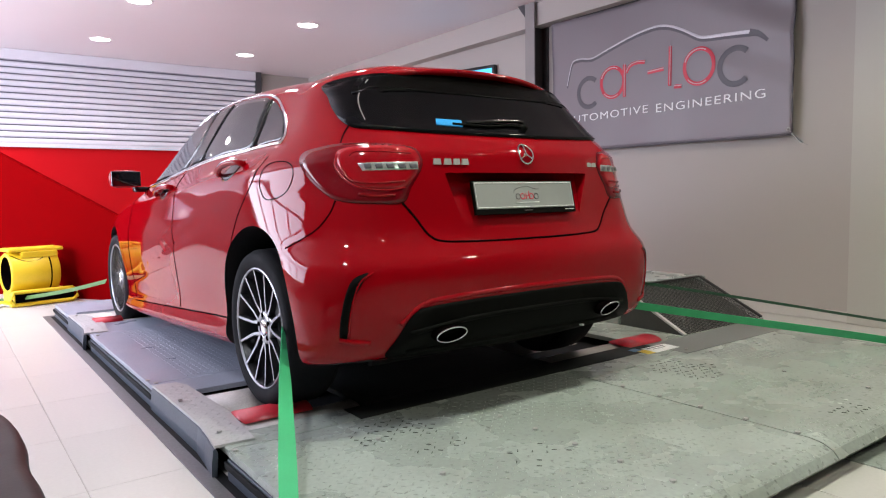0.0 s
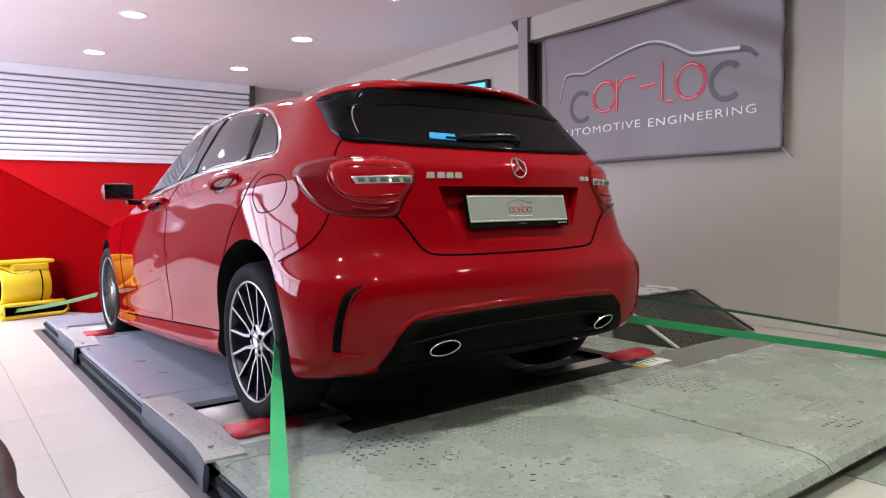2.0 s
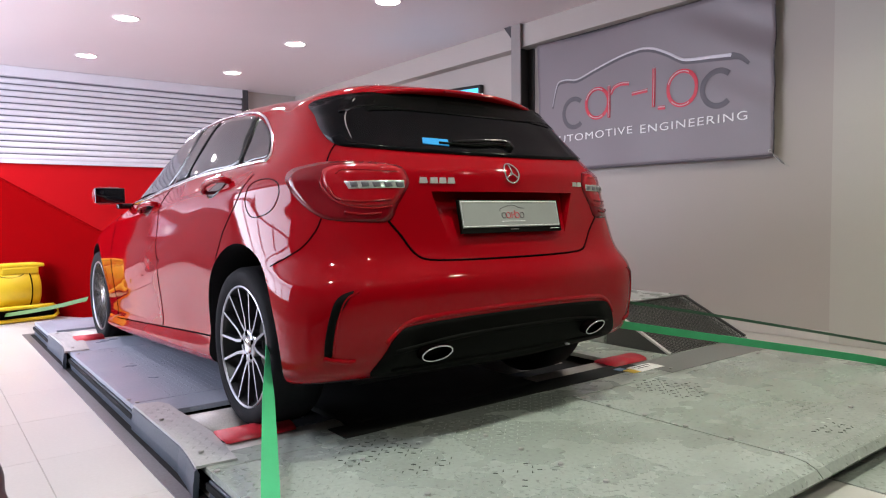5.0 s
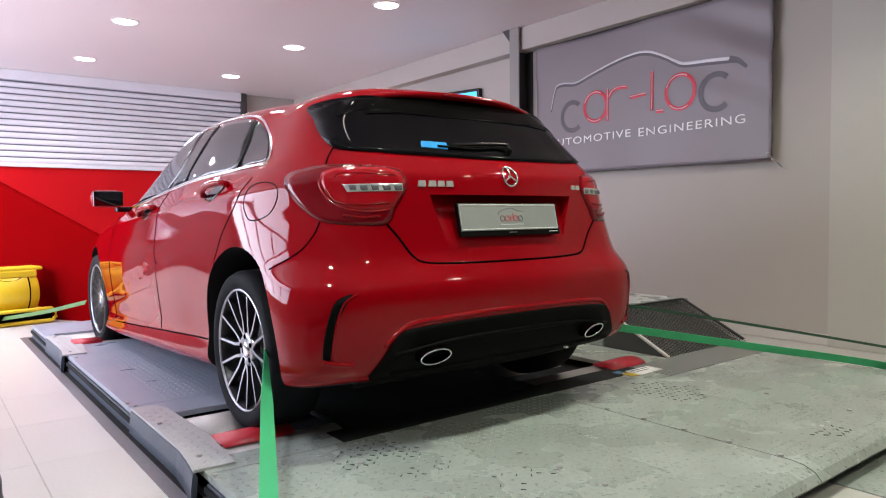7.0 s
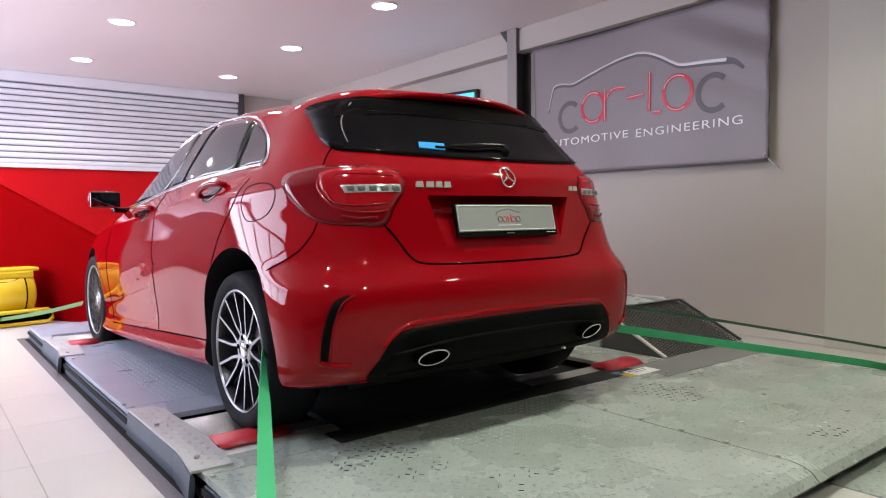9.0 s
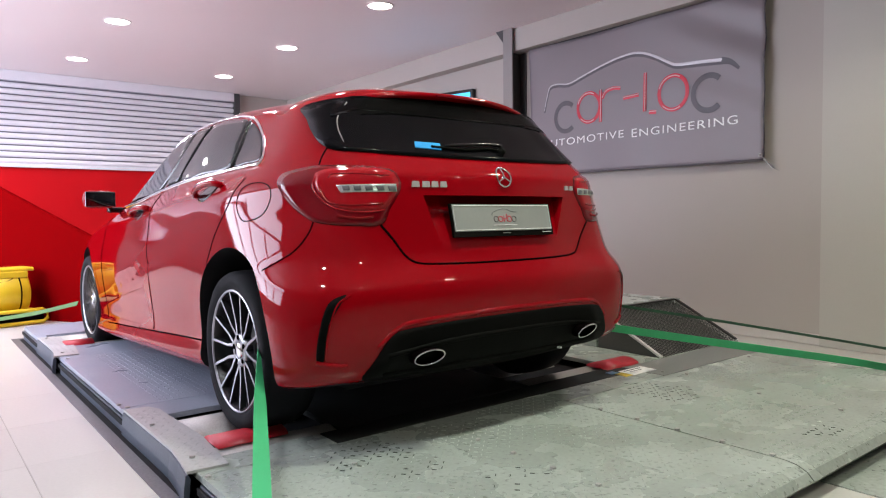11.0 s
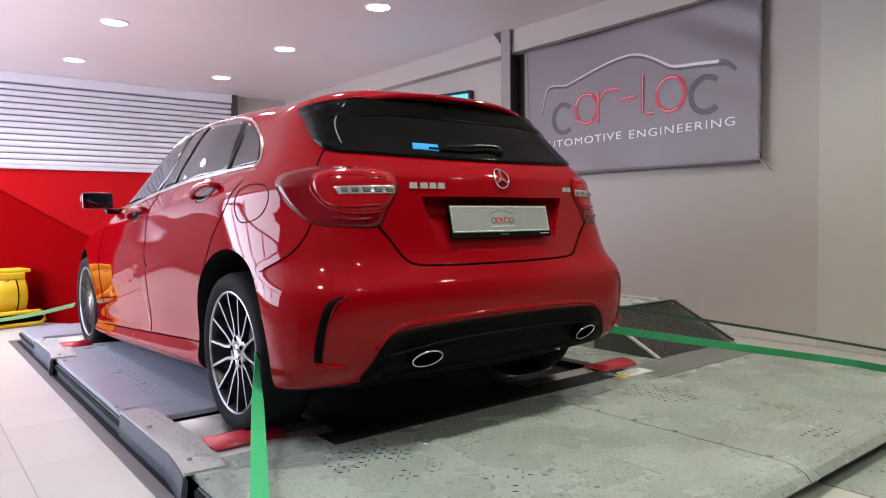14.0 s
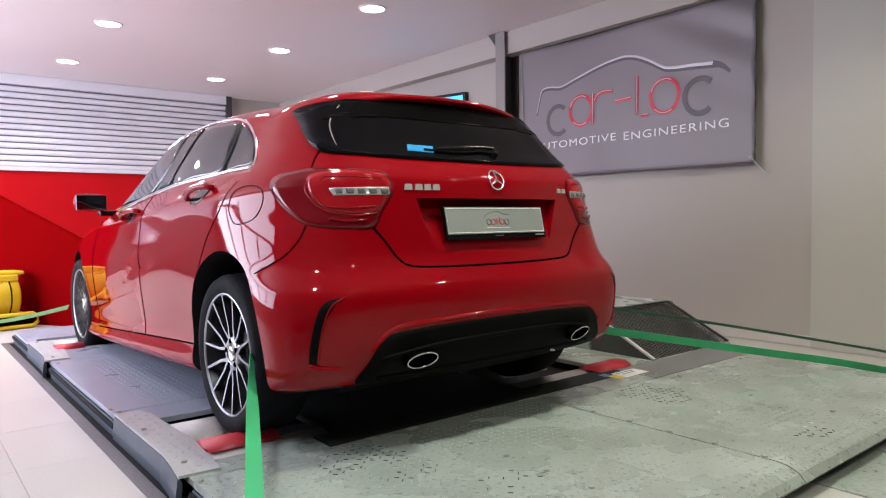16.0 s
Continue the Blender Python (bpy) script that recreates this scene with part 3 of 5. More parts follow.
both("fuel_flap", line("side", [(-0.116, 0.871), (-0.115, 0.918), (-0.148, 0.953), (-0.233, 0.960), (-0.302, 0.942), (-0.322, 0.897), (-0.302, 0.845), (-0.243, 0.822), (-0.169, 0.823)], 0.0022, 0.0, 5, True), M_GAP, car, "shut line of the fuel flap")


def door_handle(y0, z0, y1, z1):
    ym, zm = (y0 + y1) / 2, (z0 + z1) / 2
    # Flush black patch on the door: the handle recess's shade, painted.
    both("handle_cup", skin("side", [(ym + 0.075, zm - 0.030), (ym, zm - 0.045), (ym - 0.075, zm - 0.012), (ym - 0.06, zm + 0.034), (ym + 0.05, zm + 0.020)], 0.0015, 4), M_GLOSSBLACK, car, "black patch for the shaded recess behind the handle")
    pts = [on_body("side", y0 + (y1 - y0) * t, z0 + (z1 - z0) * t, 0.004 + 0.034 * math.sin(math.pi * t) ** 0.5) for t in [k / 12 for k in range(13)]]
    h = both("door_handle", tube(pts, 0.013, 10), M_PAINT, car)
    top = [p + Vector((-0.004, 0, 0.011)) for p in pts[1:-1]]
    b = tube(top, 0.004, 6)
    part("handle_strip", b.copy(), M_CHROME, h[0], "chrome strip", True)
    part("handle_strip", mirrored(b), M_CHROME, h[1], "chrome strip", True)
    b.free()


door_handle(0.345, 0.925, 0.115, 0.962)
door_handle(1.385, 0.850, 1.075, 0.886)

# door mirrors
for sx in (1, -1):
    bm = bmesh.new()
    add_box(bm, (-1.026, 1.755, 0.892), (-0.836, 1.86, 1.008), 0.035)
    for v in bm.verts:
        f = (v.co.y - 1.755) / 0.105
        v.co.z += -0.02 * f * (1 if v.co.z > 0.95 else -1)
        v.co.x += 0.02 * f * (1 if v.co.x < -0.94 else -1)
        v.co.x *= sx
    mir = part("door_mirror", bm, M_PAINT, car, smooth=True)
    bm = bmesh.new()
    add_box(bm, (-1.012, 1.748, 0.906), (-0.850, 1.758, 0.995), 0.004)
    for v in bm.verts:
        v.co.x *= sx
    part("mirror_glass", bm, mat("mirror_glass", (0.16, 0.16, 0.17), 0.03, 1.0) if sx == 1 else bpy.data.materials["mirror_glass"], mir, "dark mirror glass")
    part("mirror_arm", box((sx * 0.88, 1.79, 0.872), (sx * 0.79, 1.85, 0.905), 0.010), M_GLOSSBLACK, mir, "black mirror arm")

# rear glass, spoiler, hatch lines
hatch_half = [(-0.605, 1.255), (-0.632, 1.190), (-0.648, 1.130), (-0.646, 1.088), (-0.617, 1.066), (-0.495, 1.056), (-0.338, 1.050), (-0.17, 1.046)]
top_half = [(-0.17, 1.298), (-0.34, 1.294), (-0.48, 1.284)]
rear_outline = hatch_half + [(0, 1.045)] + [(-x, z) for x, z in hatch_half[::-1]] + [(-x, z) for x, z in top_half[::-1]] + [(0, 1.300)] + top_half
rear_glass = part("rear_window", skin("rear", rear_outline, 0.010, 14, 5, True, 0.012), M_GLASS, car, "dark tinted rear window", True)
# Dark band on the glass: the spoiler's reflection is put into its colour.
band = [(-0.575, 1.200), (-0.50, 1.226), (-0.30, 1.216), (0.0, 1.213)]
band = band + [(-x, z) for x, z in band[-2::-1]] + [(0.50, 1.278), (0.30, 1.291), (0.0, 1.296), (-0.30, 1.291), (-0.50, 1.278)]
part("shade_band", skin("rear", band, 0.0125, 6, 5, True, 0.002), mat("glass_reflection_band", (0.002, 0.002, 0.002), 0.25, 0, 0.1, 6, 90, spec=0.05), rear_glass, "black band painted for the spoiler's reflection", True)
inner = [(-0.50, 1.262), (-0.555, 1.200), (-0.578, 1.150), (-0.590, 1.090)]
for sx in (1, -1):
    part("window_seam", tube([on_body("rear", sx * x, z, 0.006) for x, z in spline(inner, 6)], 0.0035), M_STEEL, rear_glass, "pale edge of the side fin", True)
bm = bmesh.new()
rows = []
for k in range(33):
    x = -0.575 + 1.15 * k / 32
    u = abs(x / 0.575)
    zt = 1.338 - 0.062 * u ** 2.6
    ye = -0.432 + 0.150 * u ** 2.4
    prof = [(ye + 0.16, zt + 0.004), (ye + 0.08, zt + 0.002), (ye + 0.015, zt - 0.006), (ye, zt - 0.014), (ye + 0.006, zt - 0.026), (ye + 0.06, zt - 0.034), (ye + 0.15, zt - 0.034)]
    rows.append([bm.verts.new((x, y, z)) for y, z in prof])
for a, b in zip(rows, rows[1:]):
    for i in range(6):
        bm.faces.new((a[i], a[i + 1], b[i + 1], b[i]))
bm.faces.new(rows[0])
bm.faces.new(rows[-1][::-1])
part("roof_spoiler", bm, M_PAINT, car, smooth=True)
part("brake_lamp", box((-0.13, -0.436, 1.313), (0.13, -0.425, 1.321), 0.002), M_DARKLENS, car, "slim high brake lamp")
seam = [(-0.546, 0.800), (-0.500, 0.748), (-0.452, 0.685), (-0.405, 0.662), (-0.30, 0.656), (-0.15, 0.654)]
seam = seam + [(0, 0.654)] + [(-x, z) for x, z in seam[::-1]]
part("tailgate_gap", line("rear", seam, 0.0045, -0.001), M_GAP, car, smooth=True)
both("tailgate_gap", line("corner", [(-0.205, 1.080), (-0.220, 1.045), (-0.226, 1.014)], 0.003), M_GAP, car)
both("bumper_gap", line("corner", [(-0.233, 0.812), (-0.251, 0.769), (-0.296, 0.716), (-0.360, 0.678), (-0.425, 0.646)], 0.0028), M_GAP, car)

# tail lamps
lens_out = [(-0.385, 0.962), (-0.366, 0.988), (-0.306, 1.001), (-0.226, 1.011), (-0.091, 1.009), (0.0, 1.000), (0.040, 0.986), (0.060, 0.946), (0.050, 0.906), (0.022, 0.855), (-0.004, 0.803),
            (-0.087, 0.800), (-0.157, 0.804), (-0.224, 0.814), (-0.275, 0.840), (-0.328, 0.880), (-0.370, 0.926)]
lens_in = [(-0.236, 0.968), (-0.222, 0.986), (-0.155, 0.997), (0.0, 0.993), (0.048, 0.960), (0.043, 0.912), (0.008, 0.859), (-0.061, 0.850), (-0.151, 0.861), (-0.204, 0.895), (-0.232, 0.941)]
lamps = both("tail_lamp", skin("corner", lens_out, 0.003, 7, 4, True, 0.004), M_DARKLENS, car, "dark red tail lamp")
for k, (nm, bm, mt, lb) in enumerate((
        ("lamp_gap", line("corner", lens_out, 0.0022, 0.0, 4, True), M_GAP, ""),
        ("brake_lens", skin("corner", lens_in, 0.006, 6, 4, True, 0.003), M_REDLENS, "bright red brake lens"),
        ("lens_rib", line("corner", [(-0.185, 0.965), (-0.15, 0.978), (0.02, 0.972)], 0.003, 0.005), M_MIDLENS, ""),
        ("lens_rib", line("corner", [(-0.215, 0.925), (-0.18, 0.880), (-0.10, 0.868), (0.0, 0.875)], 0.005, 0.004), M_MIDLENS, ""),
        ("lens_rib", line("corner", [(-0.234, 0.970), (-0.237, 0.93), (-0.205, 0.888), (-0.15, 0.856), (-0.06, 0.845), (0.005, 0.853)], 0.0030, 0.004), M_REDLENS, "bright edge of the lens"),
        ("lens_rib", line("corner", [(-0.15, 0.832), (-0.09, 0.824), (-0.03, 0.828)], 0.006, 0.003), M_MIDLENS, ""),
        ("reverse_lens", skin("corner", [(-0.155, 0.938), (0.042, 0.943), (0.044, 0.916), (-0.138, 0.912)], 0.009, 3, 6, False, 0.004), M_CLEARLENS, "clear indicator strip"))):
    part(nm, mirrored(bm), mt, lamps[1], lb, True)
    part(nm, bm, mt, lamps[0], lb, True)
for k in range(5):
    a = -0.135 + k * 0.037
    bm = skin("corner", [(a, 0.935), (a + 0.026, 0.936), (a + 0.028, 0.919), (a + 0.006, 0.918)], 0.011, 2, 2, False, 0.003)
    part("lens_cell", mirrored(bm), M_GREYINK, lamps[1], "", True)
    part("lens_cell", bm, M_GREYINK, lamps[0], "", True)

# bumper: diffuser, vents, exhaust tips
dif = [(-0.63, 0.270), (-0.605, 0.345), (-0.555, 0.415), (-0.50, 0.438), (-0.30, 0.450), (-0.15, 0.453)]
dif = dif + [(0, 0.454)] + [(-x, z) for x, z in dif[::-1]]
dif = dif + [(0.45, 0.250), (0.2, 0.246), (-0.2, 0.246), (-0.45, 0.250)]
diffuser = part("rear_diffuser", skin("rear", dif, 0.006, 7, 4, True, 0.012), M_BLACK, car, "black plastic rear diffuser insert", True)
part("diffuser_rib", line("rear", [(-0.56, 0.352), (-0.30, 0.382), (0, 0.388), (0.30, 0.382), (0.56, 0.352)], 0.010, 0.004), M_BLACK, diffuser, smooth=True)
part("diffuser_rib", line("rear", [(-0.56, 0.285), (0, 0.290), (0.56, 0.285)], 0.010, 0.004), M_BLACK, diffuser, smooth=True)
part("reflector", box((0.295, -0.709, 0.268), (0.307, -0.690, 0.276), 0.002), M_WHITEINK, diffuser, "tiny pale tow-eye tip")
part("bumper_lip", line("rear", [(-0.60, 0.385), (-0.535, 0.440), (-0.46, 0.460), (-0.25, 0.470), (0, 0.474), (0.25, 0.470), (0.46, 0.460), (0.535, 0.440), (0.60, 0.385)], 0.010, -0.003, 8, False, 10), M_PAINT, car, smooth=True)
both("bumper_vent", skin("corner", [(-0.206, 0.352), (-0.198, 0.430), (-0.176, 0.515), (-0.152, 0.556), (-0.105, 0.574), (-0.132, 0.553), (-0.155, 0.500), (-0.174, 0.414), (-0.184, 0.352)], 0.003, 3, 5), M_BLACK, car, "dark narrow corner vent")
both("vent_fin", line("corner", [(-0.090, 0.572), (-0.128, 0.548), (-0.151, 0.498), (-0.169, 0.414), (-0.175, 0.352)], 0.004, 0.0, 6, False, 8), M_PAINT, car)
both("vent_fin", line("corner", [(-0.208, 0.350), (-0.17, 0.340), (-0.11, 0.333)], 0.010, 0.000, 6, False, 8), M_PAINT, car)
for sx in (-1, 1):
    ring = [(sx * 0.420 + 0.058 * math.cos(a), 0.336 + 0.030 * math.sin(a)) for a in [2 * math.pi * k / 32 for k in range(32)]]
    lip = [(x, -0.750 + 0.12 * sx * (x - sx * 0.420) - 0.8 * (z - 0.336), z) for x, z in ring]         # cut aslant, turned a little outwards
    tip = part("exhaust_tip", tube(lip, 0.0030, 8, True), M_CHROME, car, "oval chrome exhaust tip", True)
    bm = bmesh.new()
    a = [bm.verts.new(p) for p in lip]
    b = [bm.verts.new((x, y + 0.10, z)) for x, y, z in lip]
    for k in range(32):
        bm.faces.new((a[k], a[(k + 1) % 32], b[(k + 1) % 32], b[k]))
    bm.faces.new(b)
    part("pipe", bm, M_GAP, tip, "sooty pipe bore", True)

# number plate in its holder, drawn with plain shapes
m_plate = Matrix.Translation((0, -0.676, 0.812)) @ Matrix.Rotation(radians(90 - 12.7), 4, "X")
plate = part("number_plate", prism([(-0.264, -0.066), (0.264, -0.066), (0.264, 0.062), (-0.264, 0.062)], 0.012, m_plate), M_BLACK, car, "silver number plate in a black holder")
part("plate_mount", box((-0.20, -0.668, 0.77), (0.20, -0.60, 0.86), 0.004), M_BLACK, plate)
part("plate_face", prism([(-0.257, -0.046), (0.257, -0.046), (0.257, 0.058), (-0.257, 0.058)], 0.002, m_plate @ Matrix.Translation((0, 0, 0.012))), M_SILVERPLATE, plate, "silver-grey plate face")
m_face = m_plate @ Matrix.Translation((0, 0.006, 0.0145))
edge = [(-0.253, -0.047), (0.253, -0.047), (0.253, 0.047), (-0.253, 0.047)]
part("plate_rim", tube([m_face @ Vector((x, y, 0)) for x, y in edge], 0.002, 6, True), M_WHITEINK, plate)
part("print_curve", tube([m_face @ Vector((x, y, 0)) for x, y in spline([(-0.065, 0.008), (-0.058, 0.020), (-0.02, 0.032), (0.01, 0.034), (0.04, 0.024), (0.068, 0.022)], 5)], 0.0011, 5), M_GREYINK, plate)


def arc(cx, cy, r, a0, a1, n=14, squash=1.0):
    return [(cx + r * math.cos(radians(a0 + (a1 - a0) * k / n)), cy + squash * r * math.sin(radians(a0 + (a1 - a0) * k / n))) for k in range(n + 1)]


for cx, mt in ((-0.046, M_GREYINK), (-0.022, M_REDINK), (0.024, M_REDINK), (0.050, M_GREYINK)):
    part("print_ring", tube([m_face @ Vector((x, y, 0)) for x, y in arc(cx, -0.006, 0.011, 0, 340)], 0.0016, 5, True), mt, plate)
for x0, y0, x1, y1, mt in ((-0.004, -0.017, -0.004, 0.006, M_REDINK), (0.000, -0.004, 0.009, -0.004, M_REDINK), (0.012, -0.016, 0.012, 0.014, M_REDINK), (-0.062, -0.030, 0.062, -0.030, M_WHITEINK), (-0.02, -0.061, 0.02, -0.061, M_STEEL), (0.20, -0.061, 0.25, -0.061, M_WHITEINK)):
    part("print_bar", tube([m_face @ Vector((x0, y0, 0)), m_face @ Vector((x1, y1, 0))], 0.0016, 5), mt, plate)

# badges as plain shapes
emblem = part("emblem", tube([on_body("rear", x, z, 0.006) for x, z in arc(0.004, 0.976, 0.036, 0, 350, 36)], 0.0034, 8, True), M_CHROME, car, "round chrome emblem ring", True)
part("emblem_centre", lathe([(0.001, 0.004), (0.005, 0.003), (0.007, 0.0)], Matrix.Translation(on_body("rear", 0.004, 0.976, 0.0)) @ Matrix.Rotation(radians(75), 4, "X"), 20), M_CHROME, emblem, smooth=True)
for _a in (90, 210, 330):
    part("emblem_spoke", tube([on_body("rear", 0.004 + 0.034 * t * math.cos(radians(_a)), 0.976 + 0.034 * t * math.sin(radians(_a)), 0.007) for t in (0, 0.5, 1)], 0.0028, 6), M_CHROME, emblem, smooth=True)
for a, b in ((-0.417, -0.385), (-0.375, -0.343), (-0.337, -0.308), (-0.302, -0.272), (0.386, 0.412), (0.420, 0.448)):
    hgt = 0.021 if a < 0 else 0.017
    part("badge_bar", skin("rear", [(a, 0.934), (b, 0.934), (b - 0.002, 0.934 + hgt), (a + 0.004, 0.934 + hgt)], 0.005, 2, 2, False, 0.006), M_BADGE, car, "chrome badge block")

# rear wiper with its blue tag
wip = part("rear_wiper", tube([on_body("rear", x, z, 0.022) for x, z in spline([(0.085, 1.096), (0.03, 1.099), (-0.10, 1.091), (-0.21, 1.081)], 6)], 0.007, 8), M_GLOSSBLACK, car, "black rear wiper with a blue tag", True)
part("wiper_arm", tube([on_body("rear", x, z, 0.016) for x, z in spline([(0.075, 1.077), (0.0, 1.083), (-0.12, 1.074), (-0.27, 1.080)], 6)], 0.005, 8), M_BLACK, wip, smooth=True)
part("wiper_pivot", lathe([(0.001, 0.03), (0.016, 0.026), (0.020, 0.0)], Matrix.Translation(on_body("rear", 0.072, 1.081, 0.0)) @ Matrix.Rotation(radians(62), 4, "X"), 20), M_BLACK, wip, smooth=True)
part("wiper_tag", skin("rear", [(-0.340, 1.076), (-0.325, 1.101), (-0.218, 1.098), (-0.232, 1.071)], 0.014, 3, 5, False, 0.004), M_BLUESTICK, wip, "bright blue paper tag")


# wheels
TRACK_R, TRACK_F = 0.738, 0.720


def wheel(name, sx, y, z, spinning, label):
    m = pose(sx * (TRACK_F if spinning else TRACK_R), y, z, 0, -90 if sx < 0 else 90, 0)       # local z points outwards
    w = new(name)
    w.parent = car
    w["label"] = label
    w.matrix_basis = m
    I = Matrix()
    part("tyre", lathe([(0.232, -0.100), (0.262, -0.112), (0.300, -0.108), (0.314, -0.085), (0.317, -0.03), (0.317, 0.03), (0.314, 0.085), (0.302, 0.107), (0.285, 0.113), (0.262, 0.112), (0.245, 0.104), (0.236, 0.098)], I, 72), M_RUBBER, w, smooth=True)
    rim = part("rim", lathe([(0.243, 0.104), (0.240, 0.107), (0.235, 0.106), (0.233, 0.100)], I, 72), M_ALLOY, w, "machined silver rim edge", True)
    part("barrel", lathe([(0.231, 0.100), (0.222, 0.085), (0.215, 0.0), (0.205, -0.09), (0.09, -0.09), (0.05, -0.02), (0.001, -0.02)], I, 60), M_ALLOYDARK, w, "black painted wheel barrel", True)
    part("brake_disc", lathe([(0.08, -0.012), (0.145, -0.012), (0.145, -0.03), (0.08, -0.03)], I, 48), M_STEEL, w, "steel brake disc", True)
    for k in range(14):
        a = 2 * math.pi * (k + 0.35) / 14
        r = Matrix.Rotation(a, 4, "Z")
        bend = 0.012 * (1 if k % 2 else -1)
        outl = [(0.050, -0.0075 - bend), (0.110, -0.0055), (0.232, -0.0050), (0.232, 0.0050), (0.110, 0.0055), (0.050, 0.0075 - bend)]
        bm = bmesh.new()
        lo = [bm.verts.new(r @ Vector((p, q * 1.5, (0.050 if p < 0.06 else 0.068 if p < 0.2 else 0.080)))) for p, q in outl]
        hi = [bm.verts.new(r @ Vector((p, q, (0.082 if p < 0.06 else 0.088 if p < 0.2 else 0.103)))) for p, q in outl]
        bm.faces.new(hi)
        bm.faces.new(lo[::-1])
        for i in range(6):
            bm.faces.new((lo[i], lo[(i + 1) % 6], hi[(i + 1) % 6], hi[i]))
        bmesh.ops.recalc_face_normals(bm, faces=bm.faces[:])
        for f in bm.faces:
            f.material_index = 0 if f.normal.z > 0.75 else 1
        part("spoke", bm, [M_ALLOY, M_ALLOYDARK], w)
    hub = part("hub", lathe([(0.068, 0.050), (0.066, 0.080), (0.058, 0.086), (0.036, 0.084), (0.034, 0.074)], I, 40), M_ALLOY, w, "machined hub face", True)
    part("hub_cap", lathe([(0.034, 0.074), (0.033, 0.088), (0.026, 0.092), (0.001, 0.093)], I, 32), M_CHROME, hub, "silver centre cap", True)
    for k in range(5):
        a = 2 * math.pi * (k + 0.1) / 5
        part("wheel_bolt", cyl((0.051 * math.cos(a), 0.051 * math.sin(a), 0.07), (0.051 * math.cos(a), 0.051 * math.sin(a), 0.0872), 0.0115, 0.0105, 12), M_GAP, hub)
    return w


WHEEL_F_Y, WHEEL_F_Z = 2.700, 0.268
wheel("rear_wheel", -1, -0.030, 0.307, False, "multi-spoke alloy wheel with a low tyre, standing still")
wheel("rear_wheel", 1, -0.030, 0.307, False, "multi-spoke alloy wheel with a low tyre, standing still")
front_wheels = [(sx, wheel("front_wheel", sx, WHEEL_F_Y, WHEEL_F_Z, True, "multi-spoke alloy wheel spinning on the roller")) for sx in (-1, 1)]
part("underbody", box((-0.56, -0.40, 0.17), (0.56, 3.1, 0.22), 0.02), M_PIT, car, "black underbody tray")
part("rear_axle", cyl((-0.66, -0.012, 0.26), (0.66, -0.012, 0.26), 0.035), M_PIT, car, smooth=True)


# ---- the rolling road ----
dyno = thing("rolling_road", "grey-green painted steel chassis rolling road with treadplate decks", "dynamometer")
DZ = 0.024                                           # deck plate thickness


def deck(name, x0, x1, y0, y1, material, label="", z=0.0, bevel=0.003):
    return part(name, box((x0, y0, z - DZ), (x1, y1, z), bevel), material, dyno, label)


# rear deck, in two plates whose near edge is bent down
for x0, x1, y1 in ((-1.125, 0.4365, -0.455), (0.4445, 2.136, -0.617)):
    prof = [(y1, 0.0), (-1.575, 0.0), (-1.615, -0.006), (-1.650, -0.022), (-1.670, -0.046), (-1.660, -0.060), (-1.60, -0.040), (y1, -DZ)]
    bm = bmesh.new()
    a = [bm.verts.new((x0, y, z)) for y, z in prof]
    b = [bm.verts.new((x1, y, z)) for y, z in prof]
    bm.faces.new(a)
    bm.faces.new(b[::-1])
    for i in range(len(prof)):
        j = (i + 1) % len(prof)
        bm.faces.new((a[i], a[j], b[j], b[i]))
    part("deck_plate", bm, M_DECK, dyno, "worn grey-green treadplate deck with a bent edge")
deck("deck_plate", 0.4445, 1.185, -0.610, -0.455, M_DECK)
# Plates under the car are near-black: its shadow is put into their colour.
deck("frame_plate", -0.62, 1.185, -0.450, -0.305, M_SHADOWDECK, "frame plate coloured black for the car's shadow")
deck("frame_plate", -1.125, -0.624, -0.450, -0.305, M_DECK)
deck("side_plate", 1.192, 2.136, -0.608, -0.355, mat("grey_side_plate", (0.22, 0.23, 0.215), 0.4, 0.15, 0.15, 4, 80, bump=0.1), "plain grey steel side plate")
deck("centre_plate", -0.52, 0.52, -0.300, 3.60, M_SHADOWDECK, "centre deck coloured black for the car's shadow")
deck("deck_plate", -1.125, -0.524, 0.352, 0.572, M_DECKBLUE)
deck("deck_plate", -1.125, -0.524, 0.577, 2.02, M_DECKBLUE, "blue-grey galvanised treadplate deck")
deck("deck_plate", -1.125, -0.524, 2.024, 2.42, M_DECKBLUE)
deck("deck_plate", -1.125, -0.524, 3.02, 3.60, M_DECKBLUE)
deck("deck_plate", 0.524, 1.54, 0.410, 2.42, M_SHADOWDECK)
deck("deck_plate", 0.524, 1.54, 3.02, 3.60, M_DECKBLUE)
deck("deck_plate", 1.19, 1.54, -0.350, 0.405, M_DECK)
deck("deck_plate", -1.125, -1.015, -0.30, 0.349, M_DECKBLUE)
deck("deck_plate", -1.125, -1.06, 2.424, 3.016, M_DECKBLUE)
part("base_frame", box((-1.09, -1.59, FLOOR - 0.004), (2.08, 3.58, -0.062)), M_PIT, dyno, "dark steel base frame")

